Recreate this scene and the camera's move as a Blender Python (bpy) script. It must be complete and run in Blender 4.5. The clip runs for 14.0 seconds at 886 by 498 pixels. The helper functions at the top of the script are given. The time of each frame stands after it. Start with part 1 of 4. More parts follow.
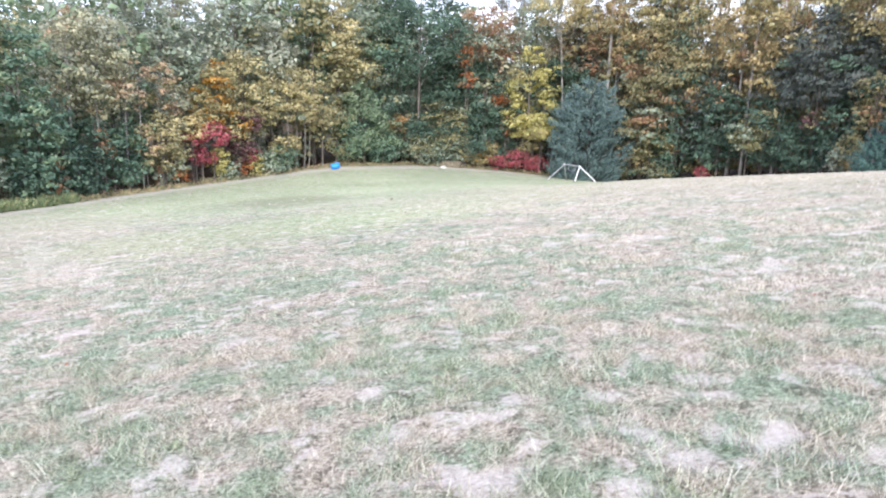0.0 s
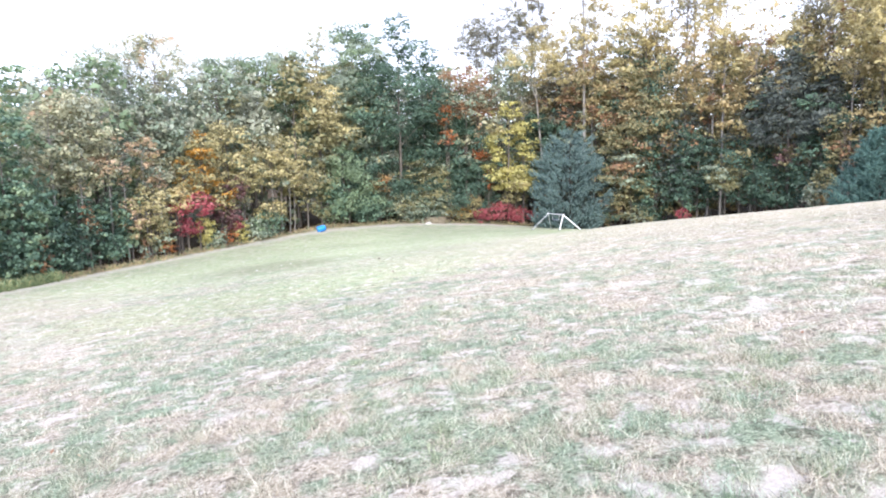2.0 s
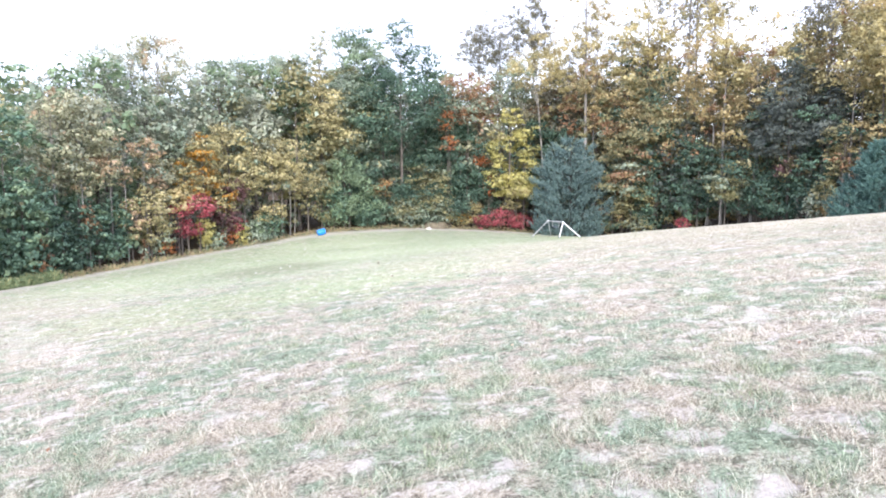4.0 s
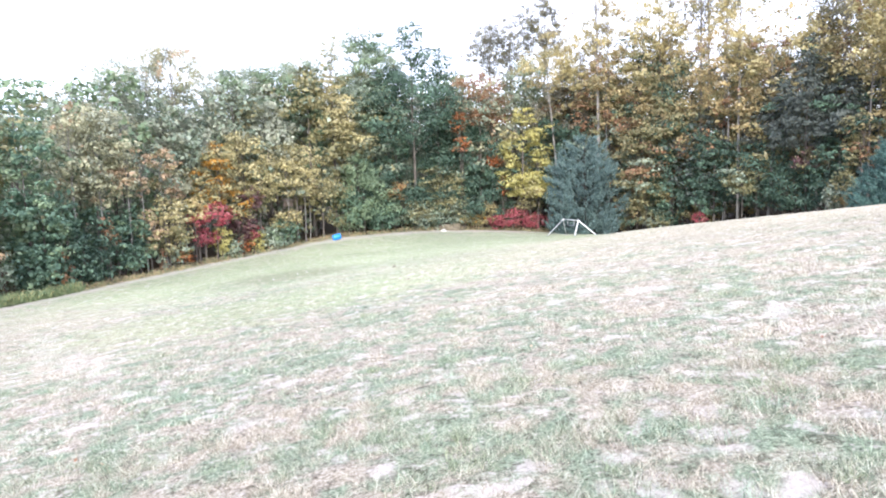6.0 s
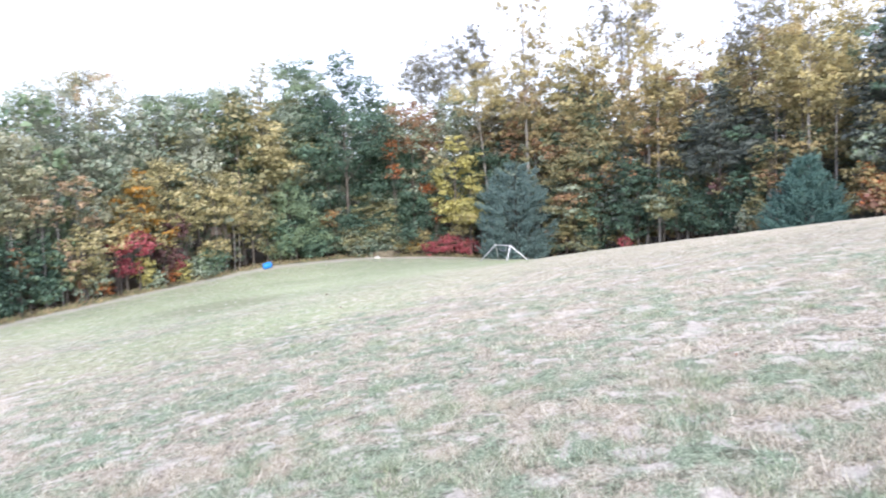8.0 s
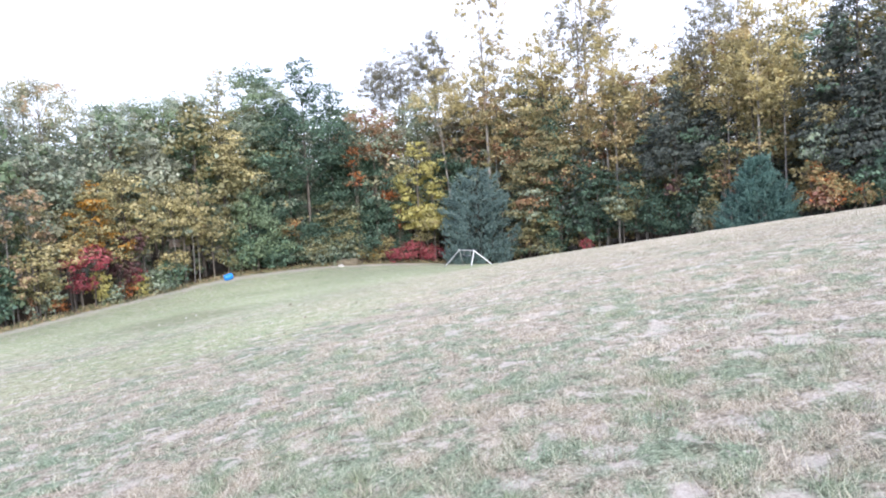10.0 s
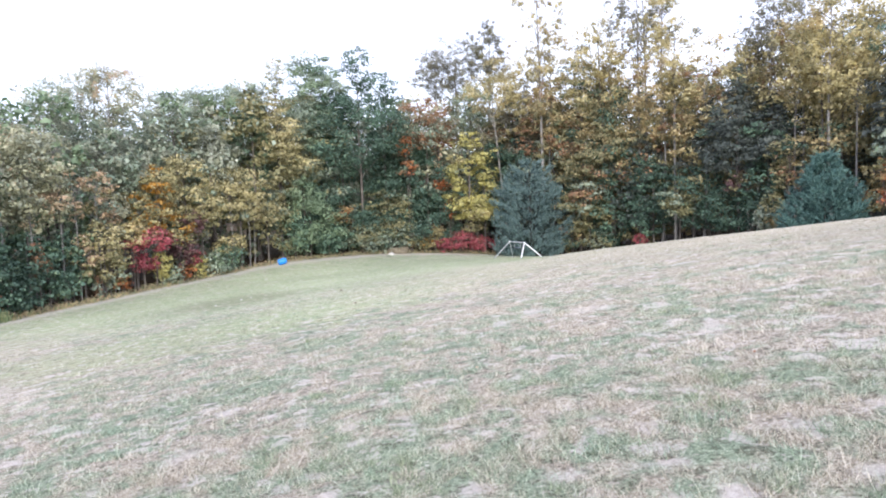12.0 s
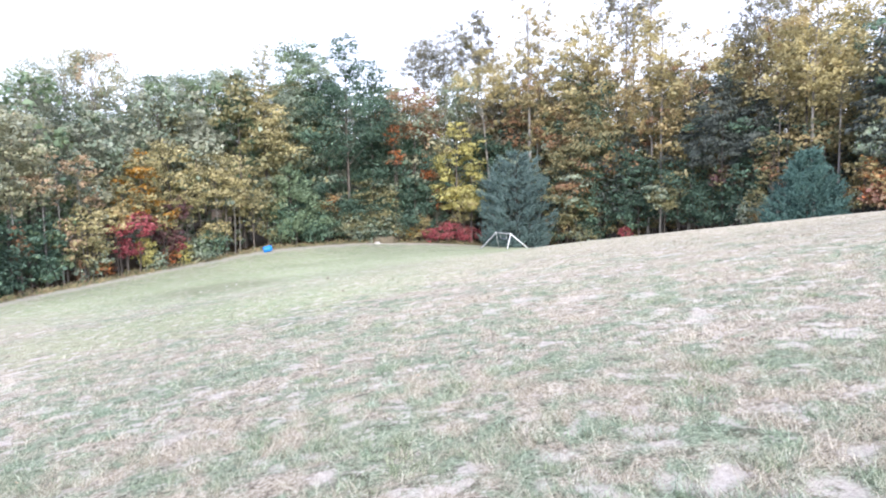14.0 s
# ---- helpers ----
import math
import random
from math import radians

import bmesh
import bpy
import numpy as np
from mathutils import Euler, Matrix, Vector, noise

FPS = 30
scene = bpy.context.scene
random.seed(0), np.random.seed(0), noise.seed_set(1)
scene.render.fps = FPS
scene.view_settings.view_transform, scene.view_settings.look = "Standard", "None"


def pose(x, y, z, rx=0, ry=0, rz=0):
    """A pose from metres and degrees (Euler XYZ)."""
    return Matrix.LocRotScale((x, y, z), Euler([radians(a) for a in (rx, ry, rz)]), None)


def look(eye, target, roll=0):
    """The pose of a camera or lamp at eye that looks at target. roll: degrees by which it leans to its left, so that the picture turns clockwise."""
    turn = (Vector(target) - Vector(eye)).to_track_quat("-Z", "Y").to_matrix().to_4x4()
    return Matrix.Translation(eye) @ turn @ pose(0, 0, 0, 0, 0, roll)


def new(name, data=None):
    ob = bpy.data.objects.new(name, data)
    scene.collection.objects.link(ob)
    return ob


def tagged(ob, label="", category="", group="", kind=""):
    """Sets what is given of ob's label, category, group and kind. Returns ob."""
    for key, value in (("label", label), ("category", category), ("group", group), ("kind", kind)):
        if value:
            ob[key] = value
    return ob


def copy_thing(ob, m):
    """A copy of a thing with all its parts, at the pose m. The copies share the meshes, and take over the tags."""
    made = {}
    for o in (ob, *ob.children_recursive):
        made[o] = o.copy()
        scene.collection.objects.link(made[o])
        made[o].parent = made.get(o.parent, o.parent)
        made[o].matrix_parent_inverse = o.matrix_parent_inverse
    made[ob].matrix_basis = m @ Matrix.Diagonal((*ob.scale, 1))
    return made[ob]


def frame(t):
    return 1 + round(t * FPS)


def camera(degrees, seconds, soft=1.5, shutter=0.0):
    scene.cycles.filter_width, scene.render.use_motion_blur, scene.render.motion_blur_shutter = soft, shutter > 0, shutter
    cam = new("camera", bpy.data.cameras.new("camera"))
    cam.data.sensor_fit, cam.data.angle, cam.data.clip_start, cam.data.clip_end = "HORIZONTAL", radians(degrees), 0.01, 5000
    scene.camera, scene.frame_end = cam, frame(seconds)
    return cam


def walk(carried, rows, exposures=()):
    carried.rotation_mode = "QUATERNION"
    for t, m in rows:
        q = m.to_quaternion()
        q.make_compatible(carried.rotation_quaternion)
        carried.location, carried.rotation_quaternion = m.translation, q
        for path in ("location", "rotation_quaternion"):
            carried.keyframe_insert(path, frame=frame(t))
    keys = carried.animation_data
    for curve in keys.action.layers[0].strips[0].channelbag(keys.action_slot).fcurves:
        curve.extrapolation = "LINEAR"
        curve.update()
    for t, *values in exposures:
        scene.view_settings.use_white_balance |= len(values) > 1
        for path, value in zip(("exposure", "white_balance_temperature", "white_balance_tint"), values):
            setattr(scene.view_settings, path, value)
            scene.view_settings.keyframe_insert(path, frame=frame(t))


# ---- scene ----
cam = camera(69.73, 14.0, soft=1.9, shutter=0.25)
PATH = [
    (0.0, pose(-0.039, 0.039, -0.047, 78.03, -1.81, 3.95)),
    (0.2, pose(-0.047, 0.030, -0.046, 77.12, 0.33, 4.75)),
    (0.3, pose(-0.051, 0.026, -0.045, 77.07, 0.28, 5.13)),
    (0.5, pose(-0.059, 0.016, -0.044, 76.55, 1.16, 7.70)),
    (0.7, pose(-0.060, 0.014, -0.037, 77.09, -1.33, 10.87)),
    (0.8, pose(-0.061, 0.013, -0.034, 79.12, -2.41, 10.54)),
    (1.0, pose(-0.063, 0.010, -0.027, 80.17, -2.04, 9.21)),
    (1.2, pose(-0.059, 0.014, -0.020, 81.01, -1.01, 8.70)),
    (1.5, pose(-0.052, 0.020, -0.009, 82.54, 0.04, 6.67)),
    (1.7, pose(-0.038, 0.019, -0.005, 83.25, 0.98, 4.87)),
    (2.0, pose(-0.017, 0.016, 0.000, 82.99, 1.40, 2.39)),
    (2.2, pose(-0.015, 0.013, 0.002, 82.90, 1.54, 1.63)),
    (4.3, pose(-0.011, -0.004, -0.005, 83.52, 0.44, 2.52)),
    (4.5, pose(-0.008, -0.007, -0.004, 83.32, 0.95, 1.93)),
    (4.7, pose(-0.007, -0.009, -0.006, 82.82, 0.87, 1.00)),
    (5.0, pose(-0.004, -0.012, -0.010, 81.84, -0.42, -0.12)),
    (5.2, pose(-0.009, -0.014, -0.011, 82.20, -0.49, 0.21)),
    (5.5, pose(-0.015, -0.016, -0.011, 82.25, -0.51, 1.33)),
    (5.8, pose(-0.016, -0.012, 0.001, 82.92, 1.33, 2.91)),
    (6.0, pose(-0.017, -0.010, 0.010, 83.66, 2.18, 3.66)),
    (6.2, pose(-0.013, -0.010, 0.012, 84.74, 2.15, 4.64)),
    (6.5, pose(-0.008, -0.011, 0.015, 85.20, 1.99, 5.18)),
    (7.0, pose(-0.005, -0.001, 0.013, 85.36, 1.40, 5.11)),
    (7.2, pose(-0.002, -0.001, 0.013, 84.31, 1.07, 4.01)),
    (7.5, pose(0.003, -0.001, 0.013, 84.57, 1.74, 2.57)),
    (7.8, pose(0.023, 0.002, 0.012, 85.02, 1.52, 0.89)),
    (8.0, pose(0.036, 0.003, 0.011, 85.80, 2.46, -2.30)),
    (8.2, pose(0.050, 0.005, 0.008, 85.94, 2.95, -6.35)),
    (8.6, pose(0.055, 0.007, 0.007, 86.10, 3.20, -8.60)),
    (10.3, pose(0.023, 0.012, 0.006, 86.30, 3.39, -3.93)),
    (10.5, pose(0.019, 0.009, 0.005, 86.54, 3.06, -2.62)),
    (10.7, pose(0.011, 0.005, 0.003, 86.34, 2.90, -1.68)),
    (11.0, pose(0.000, 0.000, 0.000, 86.00, 2.49, -0.17)),
    (11.5, pose(0.008, 0.001, -0.000, 85.61, 2.51, 0.64)),
    (11.8, pose(0.013, -0.001, -0.003, 85.63, 2.37, -0.47)),
    (12.0, pose(0.017, -0.002, -0.005, 85.57, 2.33, -1.04)),
    (12.5, pose(0.018, -0.007, -0.009, 84.65, 2.67, -2.40)),
    (13.0, pose(-0.005, -0.013, -0.015, 85.00, 2.02, -2.97)),
    (13.2, pose(-0.015, -0.019, -0.018, 84.96, 2.16, -3.49)),
    (13.5, pose(-0.030, -0.028, -0.022, 85.35, 1.94, -4.25)),
    (13.8, pose(-0.055, -0.038, -0.034, 85.29, 1.96, -3.62)),
    (14.0, pose(-0.072, -0.045, -0.042, 84.67, 1.35, -2.28)),
]
walk(cam, PATH, exposures=[(0.0, 0.95), (0.5, 0.97), (1.0, 1.01), (1.5, 1.14), (2.0, 1.15), (4.5, 1.14), (5.0, 1.18), (6.0, 1.2), (6.5, 0.95), (7.0, 0.87), (8.0, 0.93), (10.5, 0.73), (12.0, 0.71), (12.5, 0.75), (13.0, 0.85), (14.0, 0.94)])

# ---- sky and light: thin bright overcast, low soft sun behind the camera ----
SUN_UP, SUN_ROUND = radians(27), radians(176)
world = bpy.data.worlds.new("overcast_sky")
scene.world = world
world.use_nodes = True
wn, wl = world.node_tree.nodes, world.node_tree.links
wn.clear()
sky = wn.new("ShaderNodeTexSky")
sky.sky_type, sky.sun_disc = "NISHITA", False
sky.sun_elevation, sky.sun_rotation = SUN_UP, SUN_ROUND
clear = wn.new("ShaderNodeBackground")
clear.inputs["Strength"].default_value = 0.06
veil = wn.new("ShaderNodeBackground")
veil.inputs["Color"].default_value = (0.95, 0.97, 1.25, 1)
veil.inputs["Strength"].default_value = 0.88
both = wn.new("ShaderNodeAddShader")
sky_out = wn.new("ShaderNodeOutputWorld")
wl.new(sky.outputs["Color"], clear.inputs["Color"])
wl.new(clear.outputs[0], both.inputs[0])
wl.new(veil.outputs[0], both.inputs[1])
wl.new(both.outputs[0], sky_out.inputs["Surface"])

sun = new("sun", bpy.data.lights.new("sun", "SUN"))
sun.data.energy, sun.data.angle, sun.data.color = 1.9, radians(16), (1.0, 0.97, 0.93)
sun_way = Vector((math.sin(SUN_ROUND) * math.cos(SUN_UP), math.cos(SUN_ROUND) * math.cos(SUN_UP), math.sin(SUN_UP)))
sun.matrix_basis = look(sun_way * 300, (0, 0, 0))


# ---- materials ----
def material(name):
    m = bpy.data.materials.new(name)
    m.use_nodes = True
    n, l = m.node_tree.nodes, m.node_tree.links
    return m, n, l, n["Principled BSDF"]


def noise_at(n, l, scale, detail=4.0, rough=0.6, kind="position"):
    tex = n.new("ShaderNodeTexNoise")
    tex.inputs["Scale"].default_value, tex.inputs["Detail"].default_value = scale, detail
    tex.inputs["Roughness"].default_value = rough
    src = n.new("ShaderNodeNewGeometry") if kind == "position" else n.new("ShaderNodeTexCoord")
    l.new(src.outputs["Position" if kind == "position" else "Object"], tex.inputs["Vector"])
    return tex.outputs["Fac"]


def ramp(n, l, fac, stops):
    node = n.new("ShaderNodeValToRGB")
    el = node.color_ramp.elements
    while len(el) < len(stops):
        el.new(0.5)
    for e, (p, c) in zip(el, stops):
        e.position, e.color = p, (*c, 1)
    l.new(fac, node.inputs["Fac"])
    return node.outputs["Color"]


def mix(n, l, fac, a, b, mode="MIX"):
    node = n.new("ShaderNodeMix")
    node.data_type, node.blend_type = "RGBA", mode
    for sock, value in ((node.inputs["Factor"], fac), (node.inputs[6], a), (node.inputs[7], b)):
        if isinstance(value, (int, float)):
            sock.default_value = value
        elif isinstance(value, tuple):
            sock.default_value = (*value, 1)
        else:
            l.new(value, sock)
    return node.outputs[2]


def bump(n, l, p, height, strength, distance=0.02):
    b = n.new("ShaderNodeBump")
    b.inputs["Strength"].default_value, b.inputs["Distance"].default_value = strength, distance
    l.new(height, b.inputs["Height"])
    l.new(b.outputs["Normal"], p.inputs["Normal"])


def leaf_material(name, colours, shine=0.5, through_light=0.26):
    """Leaves: every leaf takes its own tint between the given colours, and lets some light through."""
    m, n, l, p = material(name)
    geo = n.new("ShaderNodeNewGeometry")
    k = len(colours) - 1
    tint = ramp(n, l, geo.outputs["Random Per Island"], [(i / k, c) for i, c in enumerate(colours)])
    patch = ramp(n, l, noise_at(n, l, 0.55, 3), [(0.32, (0.66, 0.68, 0.68)), (0.68, (1.28, 1.25, 1.2))])
    col = mix(n, l, 1.0, tint, patch, "MULTIPLY")
    l.new(col, p.inputs["Base Color"])
    p.inputs["Roughness"].default_value = shine
    p.inputs["Specular IOR Level"].default_value = 0.3
    tr = n.new("ShaderNodeBsdfTranslucent")
    l.new(col, tr.inputs["Color"])
    mx = n.new("ShaderNodeMixShader")
    mx.inputs[0].default_value = through_light
    l.new(p.outputs[0], mx.inputs[1])
    l.new(tr.outputs[0], mx.inputs[2])
    l.new(mx.outputs[0], n["Material Output"].inputs["Surface"])
    return m


LEAF = {}
LEAF["teal"] = leaf_material("needle_teal", [(0.050, 0.115, 0.108), (0.095, 0.185, 0.172), (0.170, 0.285, 0.255)], 0.6, 0.12)
LEAF["dark"] = leaf_material("leaf_dark_green", [(0.052, 0.098, 0.075), (0.083, 0.141, 0.104), (0.122, 0.192, 0.137)])
LEAF["hay"] = leaf_material("leaf_hay", [(0.330, 0.340, 0.235), (0.440, 0.440, 0.300), (0.550, 0.530, 0.365)], 0.5, 0.30)
LEAF["deep"] = leaf_material("leaf_deep_green", [(0.095, 0.165, 0.122), (0.138, 0.232, 0.165), (0.190, 0.295, 0.208)])
LEAF["green"] = leaf_material("leaf_green", [(0.170, 0.245, 0.150), (0.235, 0.320, 0.195), (0.310, 0.400, 0.255)])
LEAF["mid"] = leaf_material("leaf_mid_green", [(0.225, 0.290, 0.225), (0.300, 0.370, 0.285), (0.420, 0.470, 0.365)])
LEAF["olive"] = leaf_material("leaf_olive", [(0.226, 0.226, 0.119), (0.308, 0.290, 0.155), (0.392, 0.350, 0.184)], 0.5, 0.30)
LEAF["pale"] = leaf_material("leaf_pale_green", [(0.330, 0.360, 0.285), (0.430, 0.455, 0.355), (0.530, 0.540, 0.420)], 0.5, 0.30)
LEAF["yellow"] = leaf_material("leaf_yellow", [(0.480, 0.445, 0.160), (0.590, 0.545, 0.215), (0.660, 0.610, 0.280)], 0.5, 0.36)
LEAF["gold"] = leaf_material("leaf_gold", [(0.44, 0.375, 0.175), (0.57, 0.49, 0.25), (0.69, 0.62, 0.38)], 0.5, 0.30)
LEAF["goldorange"] = leaf_material("leaf_gold_orange", [(0.36, 0.285, 0.15), (0.52, 0.41, 0.21), (0.64, 0.53, 0.32)], 0.5, 0.30)
LEAF["goldgreen"] = leaf_material("leaf_gold_green", [(0.21, 0.21, 0.12), (0.30, 0.285, 0.155), (0.42, 0.37, 0.21)], 0.5, 0.30)
LEAF["amber"] = leaf_material("leaf_amber", [(0.400, 0.224, 0.051), (0.460, 0.260, 0.060), (0.496, 0.248, 0.051)], 0.5, 0.36)
LEAF["ember"] = leaf_material("leaf_ember", [(0.34, 0.115, 0.055), (0.47, 0.165, 0.070), (0.50, 0.245, 0.095)])
LEAF["crimson"] = leaf_material("leaf_crimson", [(0.32, 0.060, 0.085), (0.44, 0.10, 0.13), (0.50, 0.17, 0.18)])
LEAF["maroon"] = leaf_material("leaf_maroon", [(0.141, 0.077, 0.089), (0.187, 0.099, 0.108), (0.226, 0.134, 0.119)])
LEAF["rust"] = leaf_material("leaf_rust", [(0.25, 0.125, 0.100), (0.34, 0.175, 0.135), (0.44, 0.280, 0.200)])
LEAF["russet"] = leaf_material("leaf_russet", [(0.257, 0.142, 0.089), (0.342, 0.194, 0.114), (0.392, 0.244, 0.137)])
LEAF["tan"] = leaf_material("leaf_tan", [(0.437, 0.328, 0.215), (0.561, 0.414, 0.278), (0.646, 0.471, 0.337)])
LEAF["straw"] = leaf_material("leaf_straw", [(0.415, 0.382, 0.200), (0.546, 0.483, 0.265), (0.647, 0.563, 0.335)], 0.5, 0.30)
LEAF["autumn"] = leaf_material("leaf_autumn_mix", [(0.254, 0.225, 0.111), (0.383, 0.289, 0.136), (0.459, 0.276, 0.139)])
LEAF["dusk"] = leaf_material("leaf_dusk", [(0.172, 0.173, 0.141), (0.225, 0.219, 0.175), (0.296, 0.273, 0.205)], 0.5, 0.36)
LEAF["blue"] = leaf_material("needle_blue_green", [(0.066, 0.125, 0.130), (0.138, 0.218, 0.218), (0.285, 0.380, 0.368)], 0.6, 0.12)
LEAF["hemlock"] = leaf_material("needle_dark", [(0.062, 0.078, 0.072), (0.092, 0.112, 0.102), (0.135, 0.155, 0.138)], 0.6, 0.12)
LEAF["weed"] = leaf_material("weed_green", [(0.150, 0.215, 0.110), (0.220, 0.290, 0.150), (0.340, 0.360, 0.200)])

# second and third leaf colours that mingle with each main one, with their shares
MINGLE = {
    "teal": [("teal", 1.0)],
    "dark": [("dark", .85), ("deep", .15)], "hay": [("hay", .7), ("pale", .2), ("tan", .1)],
    "deep": [("deep", .82), ("green", .18)], "green": [("green", .8), ("deep", .2)],
    "mid": [("mid", .72), ("green", .18), ("olive", .1)], "olive": [("olive", .75), ("mid", .25)],
    "pale": [("pale", .75), ("mid", .25)], "yellow": [("yellow", .94), ("gold", .06)],
    "gold": [("gold", .68), ("goldorange", .17), ("goldgreen", .15)], "goldgreen": [("goldgreen", .55), ("dark", .2), ("goldorange", .15), ("russet", .1)],
    "goldorange": [("goldorange", .65), ("goldgreen", .25), ("russet", .1)],
    "amber": [("amber", .4), ("olive", .35), ("straw", .25)], "ember": [("ember", .75), ("russet", .15), ("deep", .1)],
    "crimson": [("crimson", .85), ("rust", .15)], "maroon": [("maroon", .8), ("olive", .2)],
    "rust": [("rust", .72), ("russet", .13), ("tan", .15)], "russet": [("russet", .7), ("mid", .3)],
    "tan": [("tan", .6), ("olive", .25), ("mid", .15)], "straw": [("straw", .65), ("olive", .35)],
    "autumn": [("autumn", .6), ("olive", .25), ("ember", .15)], "dusk": [("dusk", .75), ("goldgreen", .25)],
    "blue": [("blue", 1.0)], "hemlock": [("hemlock", .9), ("deep", .1)],
}


def bark_material(name, dark, light):
    m, n, l, p = material(name)
    wave = noise_at(n, l, 9.0, 6, 0.7)
    broad = noise_at(n, l, 1.2, 2)
    col = ramp(n, l, wave, [(0.32, dark), (0.68, light)])
    col = mix(n, l, 0.55, col, ramp(n, l, broad, [(0.35, dark), (0.65, light)]))
    l.new(col, p.inputs["Base Color"])
    p.inputs["Roughness"].default_value = 0.9
    bump(n, l, p, wave, 0.8, 0.03)
    return m


BARK = bark_material("bark_grey_brown", (0.06, 0.05, 0.045), (0.20, 0.175, 0.15))
BARK_PALE = bark_material("bark_pale_grey", (0.16, 0.15, 0.14), (0.38, 0.355, 0.33))
BARK_DARK = bark_material("bark_dark_pine", (0.03, 0.03, 0.028), (0.07, 0.065, 0.06))


def ground_material():
    """Mown autumn grass: straw, green and grey-green mottling, bare pale soil, leaf litter darkened as by understorey
    shade.
    """
    m, n, l, p = material("mown_autumn_grass")
    cover = n.new("ShaderNodeAttribute")
    cover.attribute_name = "cover"
    sep = n.new("ShaderNodeSeparateColor")
    l.new(cover.outputs["Color"], sep.inputs["Color"])
    fine = noise_at(n, l, 34.0, 6, 0.8)
    tuft = noise_at(n, l, 7.0, 5, 0.7)
    huge = noise_at(n, l, 0.10, 3, 0.5)
    straw = ramp(n, l, fine, [(0.36, (0.095, 0.082, 0.06)), (0.47, (0.405, 0.35, 0.278)), (0.62, (0.73, 0.67, 0.565))])
    green = ramp(n, l, fine, [(0.36, (0.05, 0.065, 0.045)), (0.48, (0.24, 0.30, 0.205)), (0.63, (0.49, 0.56, 0.42))])
    soil = ramp(n, l, fine, [(0.30, (0.46, 0.39, 0.34)), (0.50, (0.70, 0.635, 0.58)), (0.70, (0.87, 0.825, 0.78))])
    # litter tones kept very dark, with the understorey's shade painted in
    litter_and_shade = ramp(n, l, fine, [(0.30, (0.03, 0.022, 0.014)), (0.6, (0.08, 0.055, 0.03)), (0.8, (0.14, 0.09, 0.05))])
    where = n.new("ShaderNodeMath")
    where.operation = "MULTIPLY_ADD"
    where.inputs[1].default_value = 0.9
    l.new(tuft, where.inputs[0])
    l.new(cover.outputs["Alpha"], where.inputs[2])
    step = n.new("ShaderNodeMapRange")
    step.inputs["From Min"].default_value, step.inputs["From Max"].default_value = 0.72, 1.12
    l.new(where.outputs[0], step.inputs["Value"])
    col = mix(n, l, step.outputs[0], straw, green)
    lush = mix(n, l, 0.72, green, (0.425, 0.495, 0.265))
    pick = n.new("ShaderNodeMapRange")
    pick.inputs["From Min"].default_value, pick.inputs["From Max"].default_value = 0.08, 0.52
    l.new(sep.outputs["Green"], pick.inputs["Value"])
    col = mix(n, l, pick.outputs[0], col, lush)
    sere = n.new("ShaderNodeAttribute")
    sere.attribute_name = "sere"
    tan = n.new("ShaderNodeMath")
    tan.operation = "MULTIPLY"
    tan.inputs[1].default_value = 0.75
    l.new(sere.outputs["Fac"], tan.inputs[0])
    col = mix(n, l, tan.outputs[0], col, ramp(n, l, fine, [(0.36, (0.17, 0.145, 0.095)), (0.47, (0.47, 0.425, 0.30)), (0.6, (0.69, 0.645, 0.495))]))
    flecks = n.new("ShaderNodeMapRange")
    flecks.inputs["From Min"].default_value, flecks.inputs["From Max"].default_value = 0.55, 0.60
    l.new(noise_at(n, l, 3.4, 6, 0.72), flecks.inputs["Value"])
    thatch = n.new("ShaderNodeMapRange")
    thatch.inputs["From Min"].default_value, thatch.inputs["From Max"].default_value = 0.54, 0.60
    l.new(noise_at(n, l, 9.0, 4, 0.7), thatch.inputs["Value"])
    col = mix(n, l, thatch.outputs[0], col, mix(n, l, 0.6, col, (0.08, 0.07, 0.05)))
    col = mix(n, l, flecks.outputs[0], col, mix(n, l, 0.75, col, soil))
    broken = n.new("ShaderNodeMapRange")
    broken.inputs["From Min"].default_value, broken.inputs["From Max"].default_value = 0.36, 0.48
    l.new(noise_at(n, l, 6.0, 6, 0.75), broken.inputs["Value"])
    worn = n.new("ShaderNodeMath")
    worn.operation = "MULTIPLY"
    l.new(sep.outputs["Blue"], worn.inputs[0])
    l.new(broken.outputs[0], worn.inputs[1])
    col = mix(n, l, worn.outputs[0], col, soil)
    col = mix(n, l, 1.0, col, ramp(n, l, huge, [(0.3, (0.82, 0.82, 0.81)), (0.7, (1.04, 1.03, 1.01))]), "MULTIPLY")
    col = mix(n, l, sep.outputs["Red"], col, litter_and_shade)
    l.new(col, p.inputs["Base Color"])
    p.inputs["Roughness"].default_value = 0.95
    p.inputs["Specular IOR Level"].default_value = 0.15
    both_h = n.new("ShaderNodeMath")
    both_h.operation = "ADD"
    l.new(fine, both_h.inputs[0])
    l.new(tuft, both_h.inputs[1])
    bump(n, l, p, both_h.outputs[0], 0.7, 0.05)
    return m


def plain_material(name, low, high, rough=0.6, scale=8.0, metal=0.0):
    m, n, l, p = material(name)
    g = noise_at(n, l, scale, 5, 0.65)
    l.new(ramp(n, l, g, [(0.35, low), (0.65, high)]), p.inputs["Base Color"])
    p.inputs["Roughness"].default_value, p.inputs["Metallic"].default_value = rough, metal
    bump(n, l, p, g, 0.25, 0.01)
    return m


